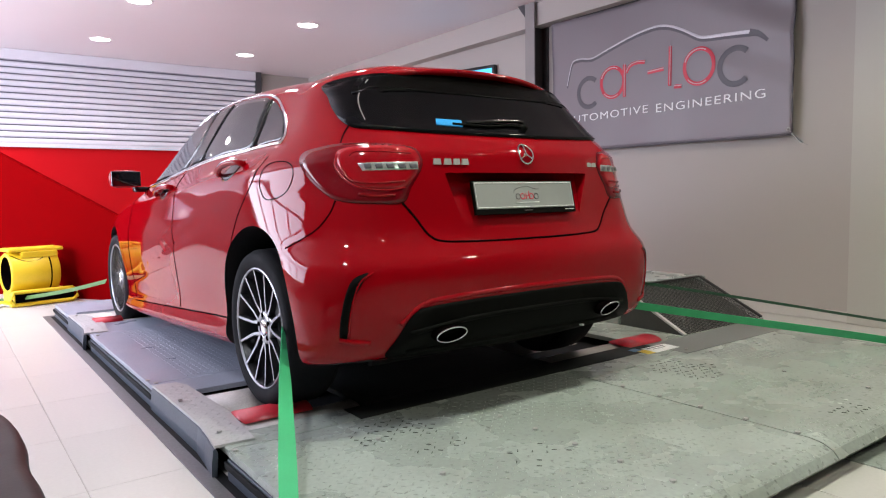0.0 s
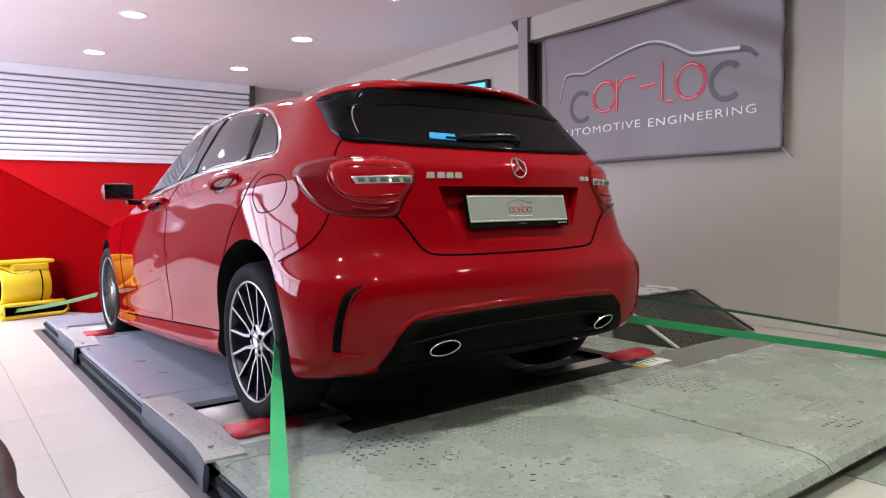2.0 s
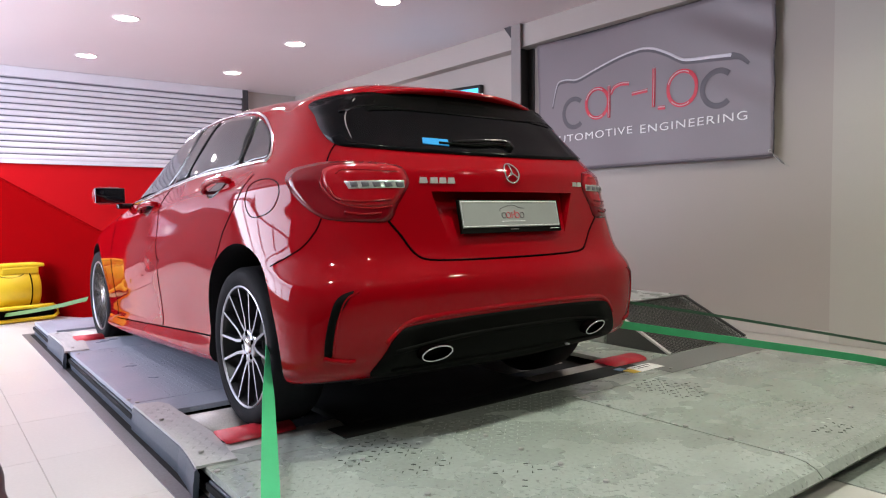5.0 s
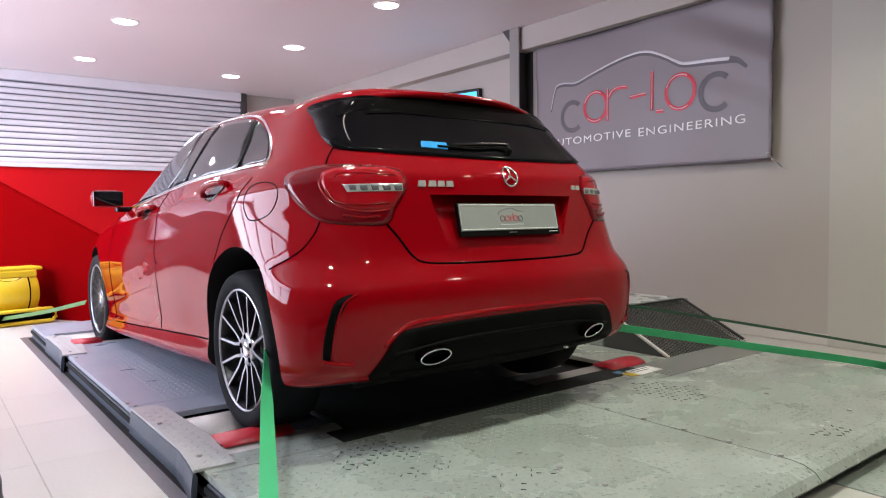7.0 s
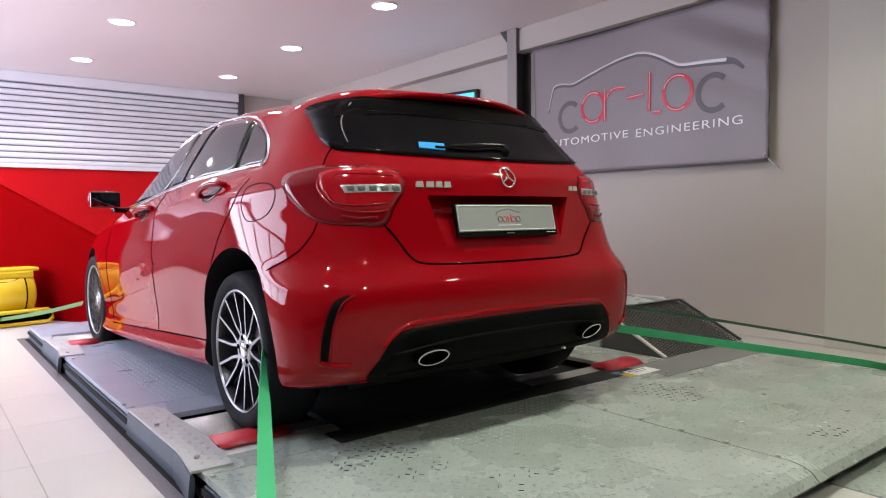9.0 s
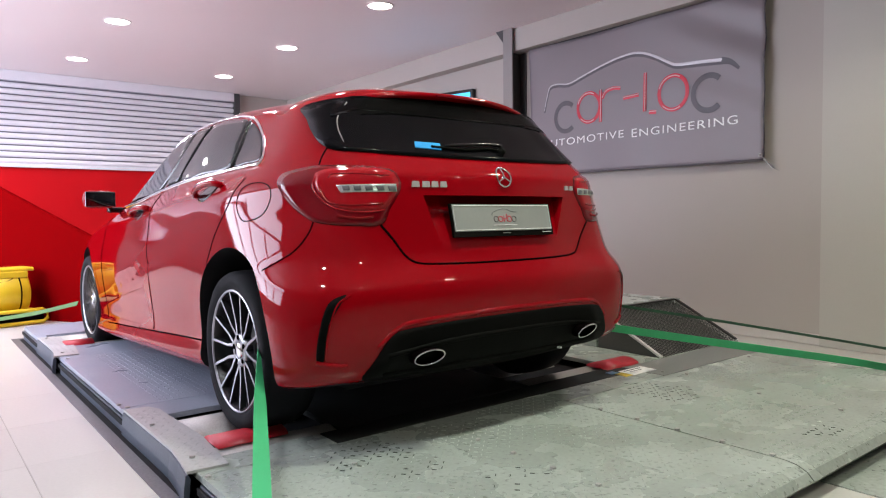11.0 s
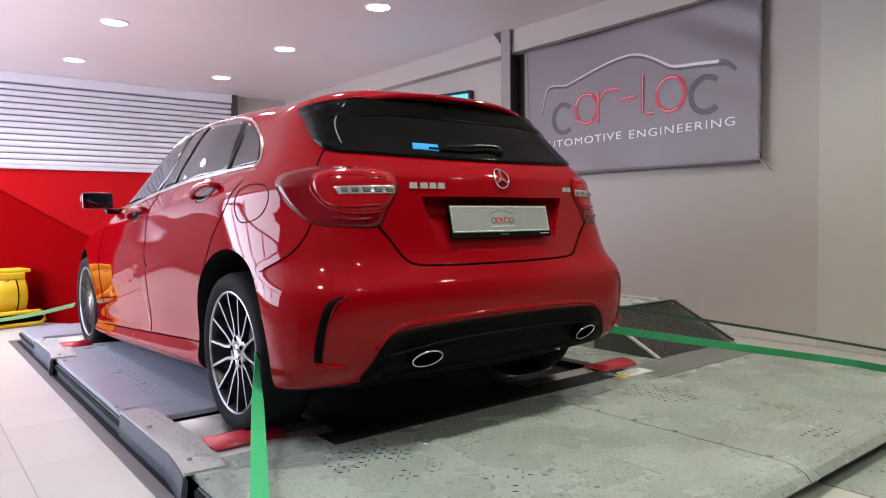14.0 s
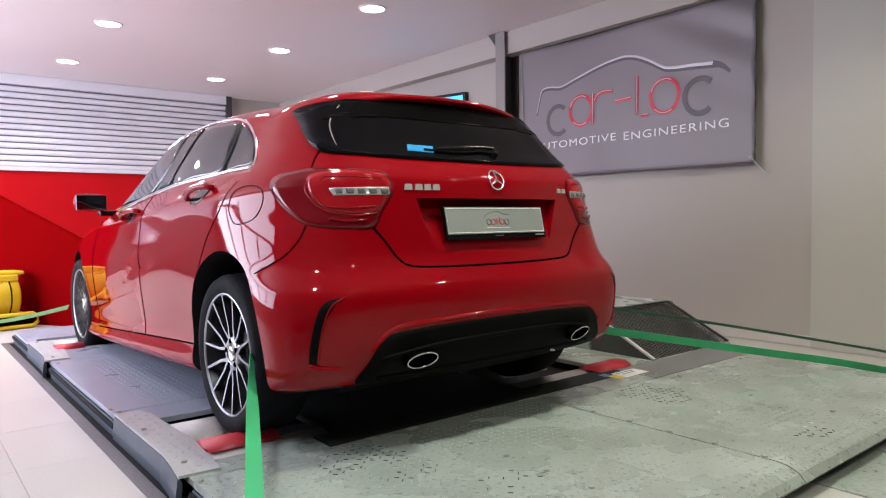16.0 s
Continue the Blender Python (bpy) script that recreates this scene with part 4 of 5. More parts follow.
# raised treadplate covers over the bearing blocks, and the folded skirts under their outer edges
for dy, k in ((0.0, 1.0), (2.42, 0.9)):
    plan = [(-1.128, 0.515), (-1.125, 0.10), (-1.126, -0.14), (-1.138, -0.27), (-1.156, -0.405), (-1.020, -0.415), (-0.988, -0.07), (-1.000, 0.30), (-1.003, 0.43), (-1.03, 0.50)]
    plan = [(x, y * k + dy) for x, y in plan]
    part("bearing_cover", prism(plan[::-1], 0.0095, Matrix.Translation((0, 0, -0.0015))), M_COVER, dyno, "pale worn treadplate bearing cover")
    bm = bmesh.new()
    rows = []
    for x, y in plan[:5]:
        rows.append([bm.verts.new((x + u, y, z)) for u, z in ((0.004, -0.003), (-0.004, -0.006), (-0.011, -0.060), (-0.012, FLOOR), (0.006, FLOOR), (0.012, -0.020))])
    for a, b in zip(rows, rows[1:]):
        for q in range(6):
            bm.faces.new((a[q], a[(q + 1) % 6], b[(q + 1) % 6], b[q]))
    bm.faces.new(rows[0][::-1])
    bm.faces.new(rows[-1])
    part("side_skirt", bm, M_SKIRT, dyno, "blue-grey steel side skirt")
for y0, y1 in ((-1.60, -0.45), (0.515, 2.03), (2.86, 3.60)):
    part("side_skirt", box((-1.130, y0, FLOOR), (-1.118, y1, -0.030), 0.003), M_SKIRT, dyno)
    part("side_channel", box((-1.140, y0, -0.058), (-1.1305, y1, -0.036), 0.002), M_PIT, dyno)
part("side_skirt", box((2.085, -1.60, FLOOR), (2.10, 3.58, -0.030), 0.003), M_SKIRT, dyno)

# rollers, with their red guards
for x0, x1 in ((-1.005, -0.53), (0.53, 1.13)):
    for yc in (0.0, 2.70):
        for dy in (-0.205, 0.235):
            part("roller", cyl((x0, yc + dy - 0.02, -0.171), (x1, yc + dy - 0.02, -0.171), 0.168, seg=48), M_ROLLER, dyno, "smooth steel roller", True)
for x0, x1, y in ((-0.99, -0.72, -0.165), (-1.03, -0.86, 2.48), (1.06, 1.33, -0.280), (1.00, 1.16, 2.50)):
    bm = bmesh.new()
    prof = [(y + 0.075 * math.cos(a), 0.002 + 0.026 * math.sin(a)) for a in [math.pi * k / 8 for k in range(9)]]
    a = [bm.verts.new((x0, *p)) for p in prof]
    b = [bm.verts.new((x1, *p)) for p in prof]
    for i in range(8):
        bm.faces.new((a[i], a[i + 1], b[i + 1], b[i]))
    bm.faces.new(a)
    bm.faces.new(b[::-1])
    part("roller_guard", bm, M_REDMETAL, dyno, "red painted roller guard", True)
lab = part("warning_label", box((1.08, -0.505, 0.0), (1.275, -0.405, 0.002)), M_WHITEINK, dyno, "white warning label with small dark marks")
part("label_bar", box((1.10, -0.43, 0.002), (1.24, -0.422, 0.003)), M_GREYINK, lab)
part("label_bar", box((1.12, -0.455, 0.002), (1.22, -0.449, 0.003)), M_GREYINK, lab)
part("label_patch", box((1.02, -0.500, 0.0), (1.076, -0.430, 0.002)), mat("yellow_label", (0.72, 0.52, 0.05), 0.5), lab, "yellow warning patch")
part("label_patch", box((1.005, -0.425, 0.0), (1.06, -0.380, 0.002)), mat("blue_label", (0.10, 0.22, 0.36), 0.5), lab, "blue warning patch")

# hexagon bolts
_bolt = bmesh.new()
add_cyl(_bolt, (0, 0, 0), (0, 0, 0.006), 0.0105, 0.009, 8)
bolt = part("bolt", _bolt, M_BADGE, dyno)
bolt.location = (0.452, -0.61, 0)
for x, y, z in [(0.452, -0.61 - 0.184 * k, 0) for k in range(1, 6)] + [(-0.21, -0.76 - 0.186 * k, 0) for k in range(5)] + [(-0.69, -1.05, 0), (-0.69, -0.68, 0), (-1.12, 0.64, 0), (-1.10, 0.57, 0), (-1.10, 1.95, 0), (-1.11, -0.475, 0), (-1.10, 0.19, 0.012),
                (-1.10, -0.29, 0.012), (1.25, -0.56, 0), (1.95, -0.66, 0), (1.30, -0.67, 0), (-1.10, 2.12, 0.012), (-1.09, 2.78, 0.012), (1.2, -1.1, 0), (1.2, -1.45, 0)]:
    b = bolt.copy()
    scene.collection.objects.link(b)
    b.location, b.rotation_euler = (x, y, z), (0, 0, random.random())


# raised tread bars, worn away in places
GRIME = ((-0.62, -0.64, 0.17, 0.14), (-0.55, -0.86, 0.13, 0.06), (-0.36, -1.12, 0.12, 0.09), (0.90, -0.79, 0.17, 0.20), (0.86, -1.53, 0.15, 0.06))


def in_grime(x, y):
    return any(((x - cx) / rx) ** 2 + ((y - cy) / ry) ** 2 < 1.0 for cx, cy, rx, ry in GRIME)


def tread(name, x0, x1, y0, y1, z, pitch, keep, size, mt, label):
    rnd = random.Random(name)
    vs, fs = [], []
    nx, ny = int((x1 - x0) / pitch), int((y1 - y0) / pitch)
    for i in range(nx):
        for j in range(ny):
            x, y = x0 + (i + 0.5) * pitch, y0 + (j + 0.5) * pitch
            bent = y < -1.575
            drop = 0.0 if not bent else (y + 1.575) * 0.15 if y > -1.615 else -0.006 + (y + 1.615) * 0.46
            w = 0.4 if bent else noise.noise(Vector((x * 2.1, y * 2.1, 3.0))) + 0.45 * noise.noise(Vector((x * 7, y * 7, 1.0)))
            if w < keep or rnd.random() < 0.05 or in_grime(x, y):
                continue
            a = radians(45 if (i + j) % 2 else -45) if keep != -8.5 else radians(90 if j % 2 else 70)
            c, s = math.cos(a), math.sin(a)
            L, W, h = size, size * 0.22, 0.0012 + 0.0008 * min(1, max(0, w + 0.3))
            base = len(vs)
            for p, q, u in ((-L, -W, 0), (L, -W, 0), (L, W, 0), (-L, W, 0), (-L * 0.6, -W * 0.4, h), (L * 0.6, -W * 0.4, h), (L * 0.6, W * 0.4, h), (-L * 0.6, W * 0.4, h)):
                vs.append((x + p * c - q * s, y + p * s + q * c, z + u + drop))
            for q in ((4, 5, 6, 7), (0, 1, 5, 4), (1, 2, 6, 5), (2, 3, 7, 6), (3, 0, 4, 7)):
                fs.append([base + k for k in q])
    me = bpy.data.meshes.new(name)
    me.from_pydata(vs, [], fs)
    me.materials.append(mt)
    ob = new(name, me)
    ob.parent = dyno
    tagged(ob, label, kind="stuff")
    return ob


tread("tread_bars", -1.11, 0.43, -1.66, -0.46, 0.0, 0.033, -0.05, 0.0090, M_TREADBAR, "raised worn tread bars")
tread("tread_bars", 0.45, 2.12, -1.66, -0.63, 0.0, 0.033, 0.16, 0.0090, M_TREADBAR, "raised worn tread bars")
tread("tread_bars", -0.965, -0.53, 0.60, 1.98, 0.0, 0.030, -8.5, 0.0115, M_DECKBLUE, "raised tread bars in rows")
tread("tread_bars", -1.120, -1.015, -0.40, 0.46, 0.008, 0.034, -9, 0.0135, M_COVER, "raised tread bars on the cover")
tread("tread_bars", -1.120, -1.015, 2.06, 2.82, 0.008, 0.034, -9, 0.0135, M_COVER, "raised tread bars on the cover")

# dirt-filled tread patches, where only the gaps show dark
M_GRIME = mat("tread_grime", (0.035, 0.038, 0.032), 0.8, spec=0.1)
for cx, cy, rx, ry in GRIME:
    bm = bmesh.new()
    rnd = random.Random(round(cx * 1000))
    for i, j in [(i, j) for i in range(-9, 10) for j in range(-9, 10)]:
        x, y = i * 0.033, j * 0.033
        if (x / rx) ** 2 + (y / ry) ** 2 + 0.7 * noise.noise(Vector((x * 9 + cx, y * 9, 2))) > 0.8 or rnd.random() < (0.22 if rx > 0.125 else 0.6):
            continue
        a = 45 if (i + j) % 2 else -45
        m = pose(cx + x, cy + y, 0.0005, 0, 0, a)
        add_box(bm, (-0.0080, -0.0015, 0), (0.0080, 0.0015, 0.0016), 0, m)
    if bm.faces:
        tagged(part("tread_grime", bm, M_GRIME, dyno, "grimy dark tread marks"), kind="stuff")
    else:
        bm.free()

# mesh guard over the side brake
guard = thing("mesh_guard", "sloping black wire mesh guard in a pale steel frame", "machine guard")
GX0, GX1, GY0, GY1, GZ1 = 1.555, 2.37, -0.345, 0.100, 0.222
slope = math.hypot(GY1 - GY0, GZ1)
m_g = Matrix.Translation((GX0, GY0, 0.004)) @ Matrix.Rotation(math.atan2(GZ1, GY1 - GY0), 4, "X")
bm = bmesh.new()
n = 30
for k in range(-16, n + 1):
    for sgn in (1, -1):
        x0 = k * (GX1 - GX0) / n
        p0, p1 = [x0, 0.0], [x0 + slope, slope]
        if p0[0] < 0:
            p0 = [0, -x0]
        if p1[0] > GX1 - GX0:
            p1 = [GX1 - GX0, GX1 - GX0 - x0]
        if p1[1] - p0[1] < 0.02:
            continue
        if sgn < 0:
            p0[0], p1[0] = GX1 - GX0 - p0[0], GX1 - GX0 - p1[0]
        a, b = m_g @ Vector((*p0, 0.003 * sgn)), m_g @ Vector((*p1, 0.003 * sgn))
        add_cyl(bm, a, b, 0.0026, seg=5, caps=False)
tagged(part("wire_mesh", bm, M_MESH, guard, "black diamond wire mesh"), kind="stuff")
part("backing", prism([(0, 0), (GX1 - GX0, 0), (GX1 - GX0, slope), (0, slope)], 0.004, m_g @ Matrix.Translation((0, 0, -0.03))), mat("grey_backing", (0.27, 0.26, 0.24), 0.6), guard, "dull grey backing sheet")
part("frame_bar", prism([(-0.022, -0.01), (0.0, -0.01), (0.0, slope), (-0.022, slope)], 0.012, m_g), M_PALEPAINT, guard, "pale steel edge bar")
part("frame_bar", prism([(GX1 - GX0, 0), (GX1 - GX0 + 0.02, 0), (GX1 - GX0 + 0.02, slope), (GX1 - GX0, slope)], 0.012, m_g), M_MESH, guard)
part("frame_bar", prism([(0, slope), (GX1 - GX0, slope), (GX1 - GX0, slope + 0.012), (0, slope + 0.012)], 0.010, m_g), M_MESH, guard)
part("side_panel", prism([(0, 0), (GY1 - GY0, 0), (GY1 - GY0, GZ1), (0, 0.002)], 0.006, pose(GX0 - 0.010, GY0, 0.0, 90, 0, 90)), mat("dark_grey_cheek", (0.075, 0.075, 0.07), 0.5, 0.1, 0.15, 6, 90), guard, "dark grey steel cheek")
part("top_cover", box((GX0 - 0.02, GY1 + 0.012, 0.0), (GX1 + 0.10, 1.35, GZ1 + 0.006), 0.006), M_DECK, guard, "grey steel brake housing")
part("base_strip", box((GX0 - 0.02, -0.352, -0.09), (GX1 + 0.02, GY0 - 0.012, 0.004), 0.003), M_DECK, guard)

# floor strip round the rolling road
strip = structure("floor_trim", box((-1.208, -2.2, FLOOR - 0.004), (-1.160, 3.602, FLOOR + 0.003)), mat("brown_steel_strip", (0.17, 0.165, 0.18), 0.45, 0.5, 0.2, 6, 100), "dull brown steel strip set round the rolling road", "floor trim")
part("trim_strip", box((-1.208, 3.602, FLOOR - 0.004), (2.15, 3.66, FLOOR + 0.003)), bpy.data.materials["brown_steel_strip"], strip)
# Solid strip coloured dark for the shade in the gap beside the skirt.
part("trim_strip", box((-1.160, -1.60, FLOOR - 0.004), (-1.122, 3.60, FLOOR + 0.002)), M_PIT, strip, "dark strip painted as the shaded gap by the skirt")
part("floor_plate", box((0.605, -2.6, FLOOR - 0.004), (1.9, -1.60, FLOOR + 0.004), 0.002), M_DECK, strip, "grey steel floor plate")


# ---- straps ----
def strap(name, pts, widths, twist, label, material=M_GREEN):
    """A webbing strap through points, with its width and its turn (degrees from lying flat) along it."""
    path = [Vector(p) for p in spline(pts, 10)]
    n = len(path)
    bm = bmesh.new()
    rows = []
    for i, p in enumerate(path):
        t = i / (n - 1)
        d = (path[min(i + 1, n - 1)] - path[max(i - 1, 0)]).normalized()
        side = d.cross(Vector((0, 0, 1))).normalized()
        up = side.cross(d).normalized()
        k = t * (len(widths) - 1)
        i0 = min(int(k), len(widths) - 2)
        w = widths[i0] + (widths[i0 + 1] - widths[i0]) * (k - i0)
        a = radians(twist[i0] + (twist[i0 + 1] - twist[i0]) * (k - i0))
        s = side * math.cos(a) + up * math.sin(a)
        nn = s.cross(d).normalized() * 0.0012
        rows.append([bm.verts.new(q) for q in (p - s * w / 2 + nn, p + s * w / 2 + nn, p + s * w / 2 - nn, p - s * w / 2 - nn)])
    for a, b in zip(rows, rows[1:]):
        for i in range(4):
            bm.faces.new((a[i], a[(i + 1) % 4], b[(i + 1) % 4], b[i]))
    bm.faces.new(rows[0][::-1])
    bm.faces.new(rows[-1])
    ob = thing(name, label, "tie-down strap", group="tie-down straps")
    part("webbing", bm, material, ob, smooth=False)
    return ob


s1 = strap("tie_down_strap", [(-0.848, -0.285, 0.345), (-0.97, -0.57, 0.235), (-1.12, -0.92, 0.105), (-1.30, -1.34, -0.06)], (0.020, 0.042, 0.050, 0.050), (60, 25, 8, 0), "bright green webbing strap from the rear wheel to the floor")
part("hook", tube([(-1.30, -1.34, -0.055), (-1.315, -1.375, -0.05), (-1.325, -1.40, -0.08), (-1.31, -1.385, -0.097)], 0.006), M_STEEL, s1, "steel floor hook")
s2 = strap("tie_down_strap", [(0.875, -0.49, 0.270), (1.50, -0.845, 0.147), (2.08, -1.17, 0.034), (2.46, -1.385, -0.06)], (0.044, 0.044, 0.044, 0.044), (62, 62, 62, 62), "green webbing strap running over the deck to the floor")
part("hook", tube([(2.46, -1.385, -0.055), (2.50, -1.41, -0.06), (2.51, -1.42, -0.097)], 0.006), M_STEEL, s2, "steel floor hook")
M_GREEN2 = mat("dark_green_webbing", (0.012, 0.10, 0.045), 0.65, 0, 0.15, 10, 500, bump=0.3)
s3 = strap("tie_down_strap", [(0.875, -0.55, 0.385), (1.50, -0.77, 0.262), (2.58, -1.105, 0.040), (2.95, -1.22, -0.05)], (0.030, 0.030, 0.030, 0.030), (25, 25, 25, 25), "dark green webbing strap running to the wall side", M_GREEN2)
part("hook", tube([(2.95, -1.22, -0.045), (2.98, -1.23, -0.06), (2.99, -1.23, -0.097)], 0.006), M_STEEL, s3, "steel floor hook")
s4 = strap("tie_down_strap", [(-0.845, 3.02, 0.215), (-1.02, 3.62, 0.100), (-1.25, 4.38, -0.02), (-1.42, 4.85, -0.08)], (0.036, 0.036, 0.036, 0.036), (60, 60, 60, 60), "olive green webbing strap from the front wheel to the floor", mat("olive_webbing", (0.07, 0.155, 0.04), 0.65, 0, 0.15, 10, 500, bump=0.3))
part("hook", tube([(-1.42, 4.85, -0.075), (-1.44, 4.90, -0.08), (-1.44, 4.91, -0.098)], 0.006), M_STEEL, s4, "steel floor hook")

# ---- yellow air mover ----
blower = thing("air_mover", "yellow plastic workshop air mover with a dark round inlet", "blower fan", pose(-1.19, 4.62, FLOOR, 0, 0, 12))
R = 0.185
ax = Matrix.Translation((0.0, 0, 0.285)) @ Matrix.Rotation(radians(-90), 4, "Y")
part("drum", lathe([(0.150, 0.190), (0.172, 0.200), (R, 0.185), (R + 0.006, 0.0), (R, -0.190), (0.172, -0.205), (0.001, -0.205)], ax, 48), M_YELLOW, blower, smooth=True)
part("inlet", lathe([(0.150, 0.188), (0.140, 0.10), (0.001, 0.09)], ax, 40), M_GAP, blower, "dark fan inlet", True)
part("drum_seam", lathe([(R + 0.002, -0.118), (R + 0.009, -0.121), (R + 0.009, -0.127), (R + 0.002, -0.130)], ax, 48), M_GAP, blower, smooth=True)
part("drum_seam", tube([(x, -R * 1.01 * math.cos(radians(a)), 0.285 + R * 1.01 * math.sin(radians(a))) for x, a in spline([(0.10, 70), (0.08, 48), (0.0, 36), (-0.10, 40), (-0.18, 62)], 6)], 0.004), M_GAP, blower)
part("handle", box((-0.20, -0.13, 0.478), (0.255, 0.13, 0.512), 0.014), M_YELLOW, blower)
part("neck", box((-0.10, -0.14, 0.42), (0.20, 0.12, 0.482), 0.012), M_YELLOW, blower)
bm = bmesh.new()
ring = [(-0.20, 0.02), (0.28, 0.02), (0.32, 0.05), (0.32, 0.10), (0.28, 0.13), (-0.20, 0.13), (-0.22, 0.10), (-0.22, 0.05)]
add_tube(bm, [(x, -0.21, z) for x, z in ring], 0.018, 8, True)
part("outlet_rim", bm, M_YELLOW, blower, smooth=True)
part("outlet", box((-0.20, -0.20, 0.022), (0.28, 0.10, 0.13), 0.02), M_YELLOW, blower)
part("outlet_mouth", box((-0.19, -0.212, 0.035), (0.29, -0.2, 0.118), 0.004), M_GAP, blower, "dark air outlet")
part("foot", box((-0.22, -0.20, 0.0), (0.30, 0.16, 0.026), 0.01), M_YELLOW, blower)
cable = tagged(obj("power_cable", tube(spline([(-1.42, 4.60, -0.093), (-1.36, 4.42, -0.088), (-1.30, 4.46, -0.07), (-1.36, 4.55, -0.09), (-1.55, 4.35, -0.092), (-1.8, 4.5, -0.092)], 8), 0.008), mat("grey_cable", (0.45, 0.46, 0.45), 0.5), None, smooth=True),
               "coiled pale grey power cable lying on the floor", "cable")

# ---- padded bench near the camera ----
bench = thing("padded_bench", "low black vinyl padded bench on the floor tiles", "bench")
M_VINYL = mat("black_vinyl", (0.012, 0.013, 0.012), 0.42, 0, 0.15, 9, 160, bump=0.08)
plan = spline([(-1.734, -1.90), (-1.732, -1.35), (-1.740, -1.19), (-1.733, -1.06), (-1.738, -0.93), (-1.765, -0.78), (-1.84, -0.70), (-2.10, -0.68), (-2.28, -0.70), (-2.35, -0.80), (-2.35, -1.40), (-2.34, -1.90), (-2.28, -1.96), (-1.82, -1.97)], 6, True)
centre = sum(plan) / len(plan)
bm = bmesh.new()
rings = []
for inset, z in ((0.03, 0.24), (0.004, 0.255), (0.0, 0.285), (0.0, 0.325), (0.008, 0.342), (0.035, 0.352), (0.12, 0.357)):
    rings.append([bm.verts.new((*(p + (centre - p) / np.linalg.norm(centre - p) * inset), z)) for p in plan])
for a, b in zip(rings, rings[1:]):
    for k in range(len(plan)):
        bm.faces.new((a[k], a[(k + 1) % len(plan)], b[(k + 1) % len(plan)], b[k]))
bm.faces.new(rings[0][::-1])
bm.faces.new(rings[-1])
part("cushion", bm, M_VINYL, bench, smooth=True)
part("seat_frame", box((-2.30, -1.90, 0.205), (-1.80, -0.75, 0.2405), 0.006), M_DARKFRAME, bench, "dark steel frame")
for _x in (-2.26, -1.84):
    for _y in (-1.86, -0.80):
        part("leg", box((_x - 0.02, _y - 0.02, FLOOR), (_x + 0.02, _y + 0.02, 0.207), 0.004), M_DARKFRAME, bench)

# ---- right-hand wall: post, banner, screen ----
post = structure("steel_post", box((2.965, 2.320, FLOOR), (2.980, 2.450, CEIL - 0.001), 0.002), M_POSTPAINT, "painted steel I-section post against the wall", "post")
# Web and back flange are coloured dark: the post's recess shade is painted.
part("web", box((2.980, 2.380, FLOOR), (3.135, 2.392, CEIL - 0.23)), M_POST, post, "inner web coloured dark for the recess's shade")
part("flange", box((3.1355, 2.300, FLOOR), (3.1495, 2.470, CEIL - 0.23), 0.002), M_POST, post)
part("bracket", prism([(0, 0), (0.10, 0), (0.0, -0.12)], 0.006, pose(2.964, 2.452, CEIL - 0.002, 90, 0, 90)), M_DARKFRAME, post, "small dark gusset")

BX, BY0, BY1, BZ0, BZ1 = 3.09, 2.19, -0.165, 1.212, 2.455


def banner_x(y, z):
    """The hanging cloth: soft folds that run in from its corners."""
    u, v = (BY0 - y) / (BY0 - BY1), (z - BZ0) / (BZ1 - BZ0)
    fold = 0.018 * math.sin(9 * (u + 0.55 * v)) * v * v + 0.050 * math.sin(20 * (v - 0.9 * (1 - u))) * max(0, u - 0.55) * v
    fold += 0.006 * math.sin(22 * u + 4 * v) * (1 - v) ** 3
    return BX + fold


banner = thing("wall_banner", "grey-violet vinyl banner with a car outline and white lettering", "banner")
bm = bmesh.new()
NU, NV = 64, 36
grid = [[bm.verts.new((banner_x(BY0 + (BY1 - BY0) * i / NU, BZ0 + (BZ1 - BZ0) * j / NV), BY0 + (BY1 - BY0) * i / NU, BZ0 + (BZ1 - BZ0) * j / NV + 0.008 * math.sin(5 * i / NU) * (1 - j / NV))) for j in range(NV + 1)] for i in range(NU + 1)]
for i in range(NU):
    for j in range(NV):
        bm.faces.new((grid[i][j], grid[i + 1][j], grid[i + 1][j + 1], grid[i][j + 1]))
cloth = part("cloth", bm, M_BANNER, banner, smooth=True)
_sol = cloth.modifiers.new("thick", "SOLIDIFY")
_sol.thickness = 0.002
part("hem", tube([(banner_x(y, BZ0) - 0.003, y, BZ0 + 0.006) for y in [BY0 + (BY1 - BY0) * k / 20 for k in range(21)]], 0.006), M_GREYINK, banner, smooth=True)
part("hem", tube([(banner_x(BY1, z) - 0.003, BY1 + 0.004, z) for z in [BZ0 + (BZ1 - BZ0) * k / 20 for k in range(21)]], 0.006), M_GREYINK, banner, smooth=True)


def ribbon_on_banner(name, pts, width, material, n=8, lift=0.004):
    """A printed stroke: a flat band that follows the cloth."""
    path = [np.array(p) for p in spline(pts, n)]
    ws = width if isinstance(width, (list, tuple)) else (width, width)
    bm = bmesh.new()
    rows = []
    for i, p in enumerate(path):
        d = path[min(i + 1, len(path) - 1)] - path[max(i - 1, 0)]
        d = d / max(1e-6, np.linalg.norm(d))
        q = np.array((-d[1], d[0])) * (ws[0] + (ws[1] - ws[0]) * i / (len(path) - 1)) / 2
        rows.append([bm.verts.new((banner_x(*(p + s * q)) - lift - 0.003 * (s == 0), *(p + s * q))) for s in (-1, 0, 1)])
    for a, b in zip(rows, rows[1:]):
        for k in (0, 1):
            bm.faces.new((a[k], a[k + 1], b[k + 1], b[k]))
    return part(name, bm, material, banner, smooth=True)


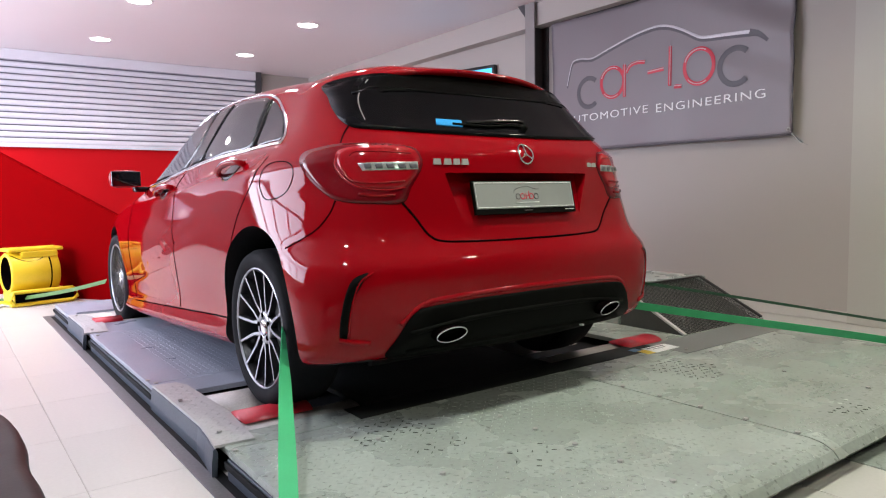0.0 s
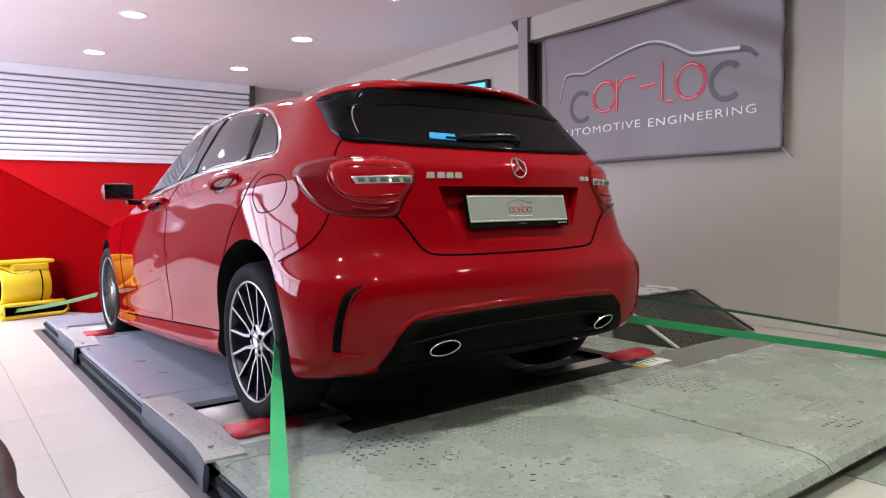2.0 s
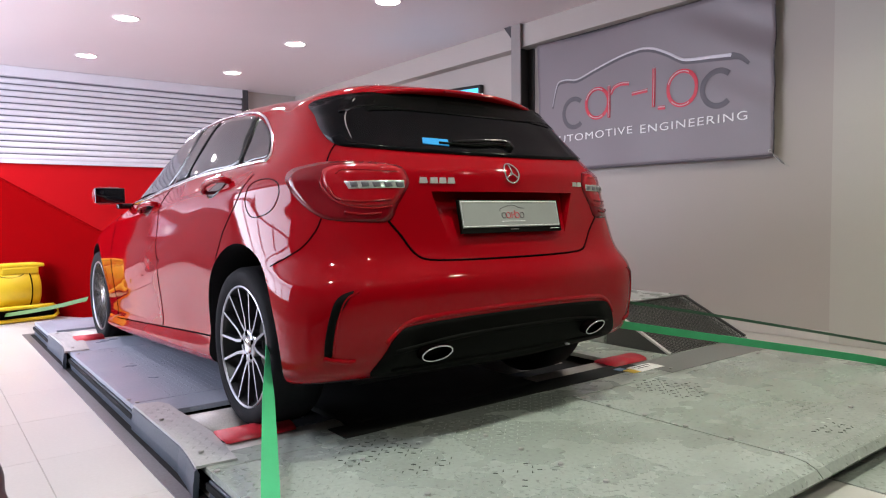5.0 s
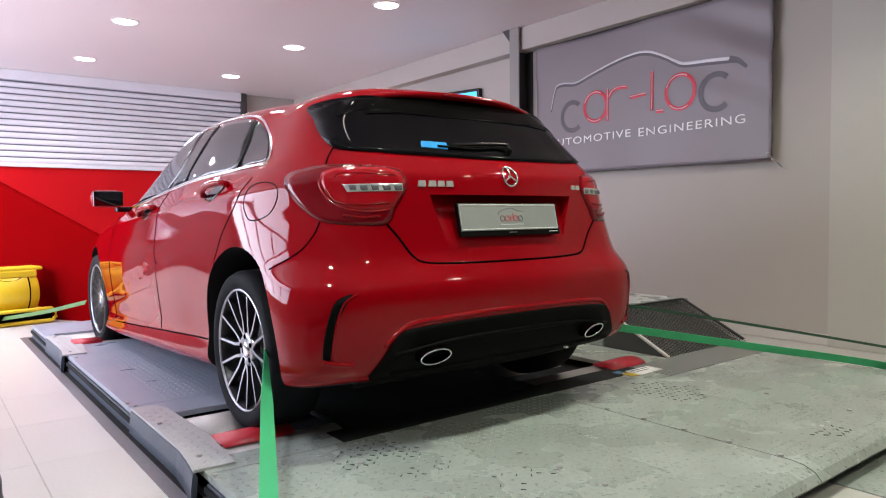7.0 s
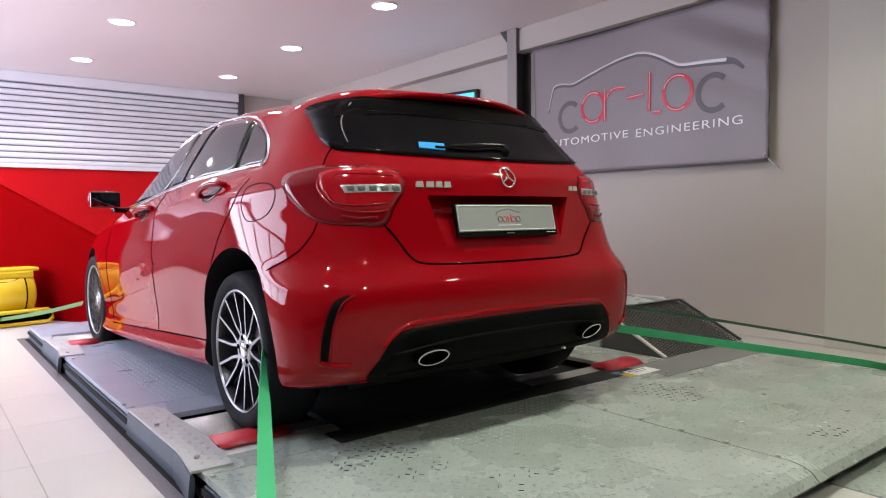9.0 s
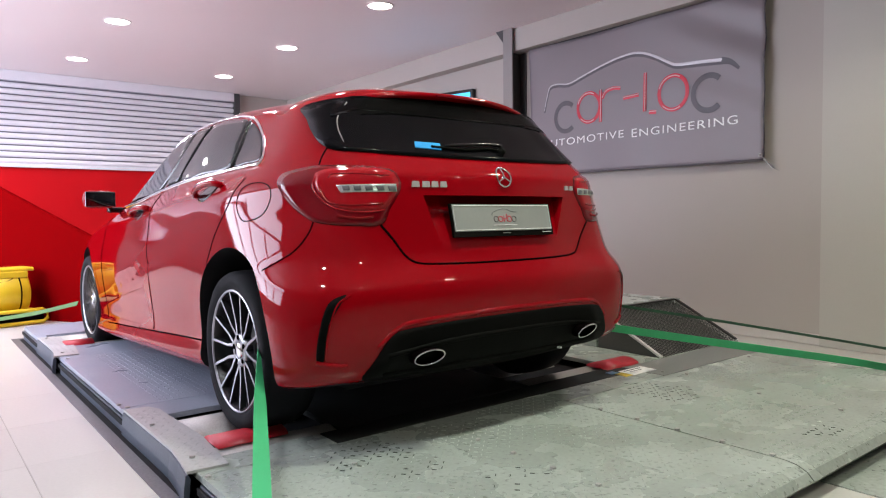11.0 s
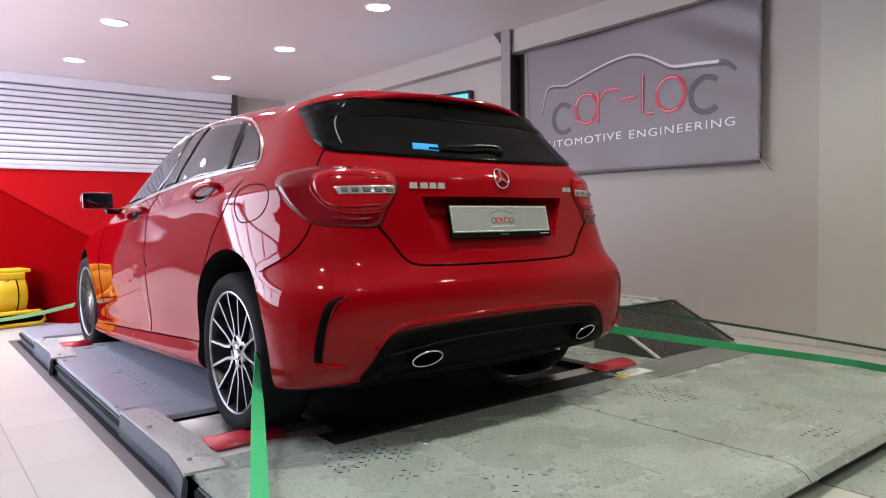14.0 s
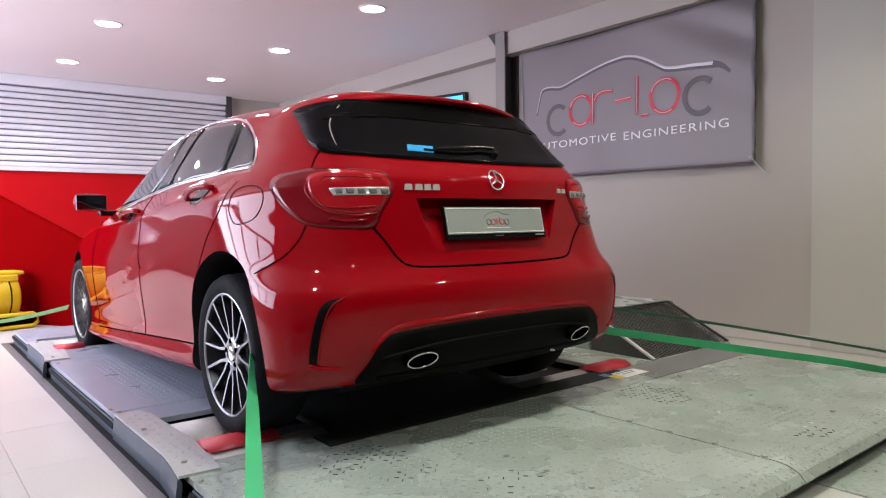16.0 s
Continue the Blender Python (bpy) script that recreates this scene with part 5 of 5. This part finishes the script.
M_SILVERINK = mat("silver_print", (0.55, 0.52, 0.56), 0.4, 0.2)
OUTLINE = [(1.998, 1.84), (1.955, 1.98), (1.915, 2.055), (1.82, 2.066), (1.685, 2.050), (1.52, 2.095), (1.339, 2.146), (1.18, 2.182), (1.035, 2.198), (0.95, 2.195), (0.85, 2.170), (0.731, 2.115), (0.64, 2.062), (0.552, 2.026), (0.339, 2.008), (0.160, 1.990)]
ribbon_on_banner("car_outline", OUTLINE, (0.008, 0.026), M_SILVERINK)
ribbon_on_banner("car_outline", [(y, z - 0.020) for y, z in OUTLINE], (0.018, 0.030), M_GREYINK, lift=0.0025)
ribbon_on_banner("car_outline", [(0.165, 1.985), (0.09, 1.962), (0.025, 1.905)], (0.055, 0.025), M_GREYINK)
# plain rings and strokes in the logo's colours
for cy, cz, rr, a0, a1, mt, wide in ((1.725, 1.745, 0.126, 48, 312, M_GREYINK, 0.042), (1.450, 1.800, 0.126, 0, 360, M_REDINK, 0.032), (0.588, 1.808, 0.132, 0, 360, M_REDINK, 0.032), (0.275, 1.760, 0.130, 48, 312, M_GREYINK, 0.044)):
    ring_at = lambda lo, hi, n: [(cy - rr * math.cos(radians(a)), cz + rr * 1.03 * math.sin(radians(a))) for a in [lo + (hi - lo) * k / n for k in range(n + 1)]]
    ribbon_on_banner("logo_ring", ring_at(a0, a1, 20), wide, mt, 3, 0.006)
    if mt is M_REDINK:
        ribbon_on_banner("logo_shine", ring_at(60, 160, 10), 0.009, M_PALEINK, 3, 0.0115)
        ribbon_on_banner("logo_shine", ring_at(225, 300, 8), 0.008, M_PALEINK, 3, 0.0115)
for pts in ([(1.318, 1.935), (1.318, 1.655)], [(1.30, 1.86), (1.262, 1.912), (1.19, 1.932), (1.105, 1.924)], [(1.076, 1.830), (0.918, 1.839)], [(0.856, 2.011), (0.858, 1.69)], [(0.815, 1.678), (0.745, 1.674)]):
    ribbon_on_banner("logo_stroke", pts, 0.032, M_REDINK, 6, 0.006)
    ribbon_on_banner("logo_shine", [(y - 0.004, z + 0.006) for y, z in pts], 0.008, M_PALEINK, 6, 0.0115)
for word, y0, width, rise in (("AUTOMOTIVE", 2.022, 0.955, 0.015), ("ENGINEERING", 0.996, 0.958, 0.017)):
    fc = bpy.data.curves.new("lettering", "FONT")
    fc.body, fc.size, fc.align_x, fc.extrude, fc.space_character = word, 0.094, "LEFT", 0.0004, 1.16
    _t = new("tmp_text", fc)
    _tm = baked(_t)
    bpy.data.objects.remove(_t)
    wd = max(v.co.x for v in _tm.vertices)
    for v in _tm.vertices:
        f = v.co.x / wd
        y, z = y0 - width * f, 1.468 + rise + 0.012 * f + v.co.y * (1.12 if f < 0.09 else 1.0)
        v.co = Vector((banner_x(y, z) - 0.006 + v.co.z, y, z))
    _tm.materials.clear()
    _tm.materials.append(M_WHITEINK)
    lettering = new("lettering", _tm)
    lettering.parent = banner
    lettering["label"] = "white capital lettering"
part("eyelet", tube([(banner_x(BY1, 1.25) - 0.006, -0.137 + 0.011 * math.cos(a), 1.250 + 0.011 * math.sin(a)) for a in [2 * math.pi * k / 16 for k in range(16)]], 0.004, 6, True), M_STEEL, banner, "steel eyelet", True)
part("tensioner", cyl((3.072, -0.170, 1.222), (3.10, -0.228, 1.152), 0.010, seg=10), M_CHROME, banner, "small steel turnbuckle")
part("tensioner_hook", tube([(3.076, -0.137, 1.246), (3.070, -0.155, 1.236), (3.072, -0.170, 1.222)], 0.003), M_CHROME, banner)
part("tensioner_hook", tube([(3.10, -0.228, 1.152), (3.125, -0.240, 1.138), (3.149, -0.244, 1.135)], 0.004), M_CHROME, banner)
part("top_rail", box((3.085, BY1, BZ1 - 0.004), (3.149, BY0, BZ1 + 0.004)), M_POST, banner)

tv = thing("wall_screen", "black flat screen on the wall, switched on with a blue picture", "monitor", pose(2.99, 3.62, 2.02, 0, 0, 14))
part("housing", box((-0.03, -0.56, -0.33), (0.03, 0.56, 0.20), 0.008), M_GLOSSBLACK, tv)
part("display", box((-0.034, -0.525, -0.295), (-0.029, 0.525, 0.165)), M_SCREEN, tv, "glowing blue display")
part("wall_mount", box((0.03, -0.12, -0.15), (0.15, 0.12, 0.05), 0.004), M_BLACK, tv)

# skirting along the walls
base = structure("baseboard", box((WALL_R - 0.014, -0.55, FLOOR), (WALL_R - 0.0005, WALL_F - 0.14, FLOOR + 0.075), 0.003), M_TILE, "pale tiled skirting along the wall", "baseboard")

# floor tiles, each its own piece
_tile = box((-0.2982, -0.2992, -0.008), (0.2982, 0.2992, 0.0), 0.001)
tile = obj("tile", _tile, M_TILE, floor)
first = True
x = -1.515 - 0.3 - 0.6 * 4
while x < WALL_R + 0.3:
    y = 0.35 - 0.6 * 15 + 0.3
    while y < WALL_F + 0.3:
        inside = -1.0 < x - 0.3 and x + 0.3 < 2.05 and y + 0.3 < 3.5 and y - 0.3 > -1.55
        if not inside and WALL_L - 0.3 < x and y > WALL_B - 0.3:
            t = tile if first else tile.copy()
            if not first:
                scene.collection.objects.link(t)
            first = False
            t.location = (x, y, FLOOR - 0.0004 * random.random() - 0.0022)
        y += 0.6
    x += 0.6


# ---- what moves ----
def motions():
    for sx, w in front_wheels:
        rows = []
        for k in range(481):
            turn = Matrix.Rotation(radians(-83.0 * k), 4, "X")
            rows.append((k / FPS, Matrix.Translation((sx * TRACK_F, WHEEL_F_Y, WHEEL_F_Z)) @ turn @ Matrix.Rotation(radians(-90 if sx < 0 else 90), 4, "Y")))
        walk(w, rows)


motions()
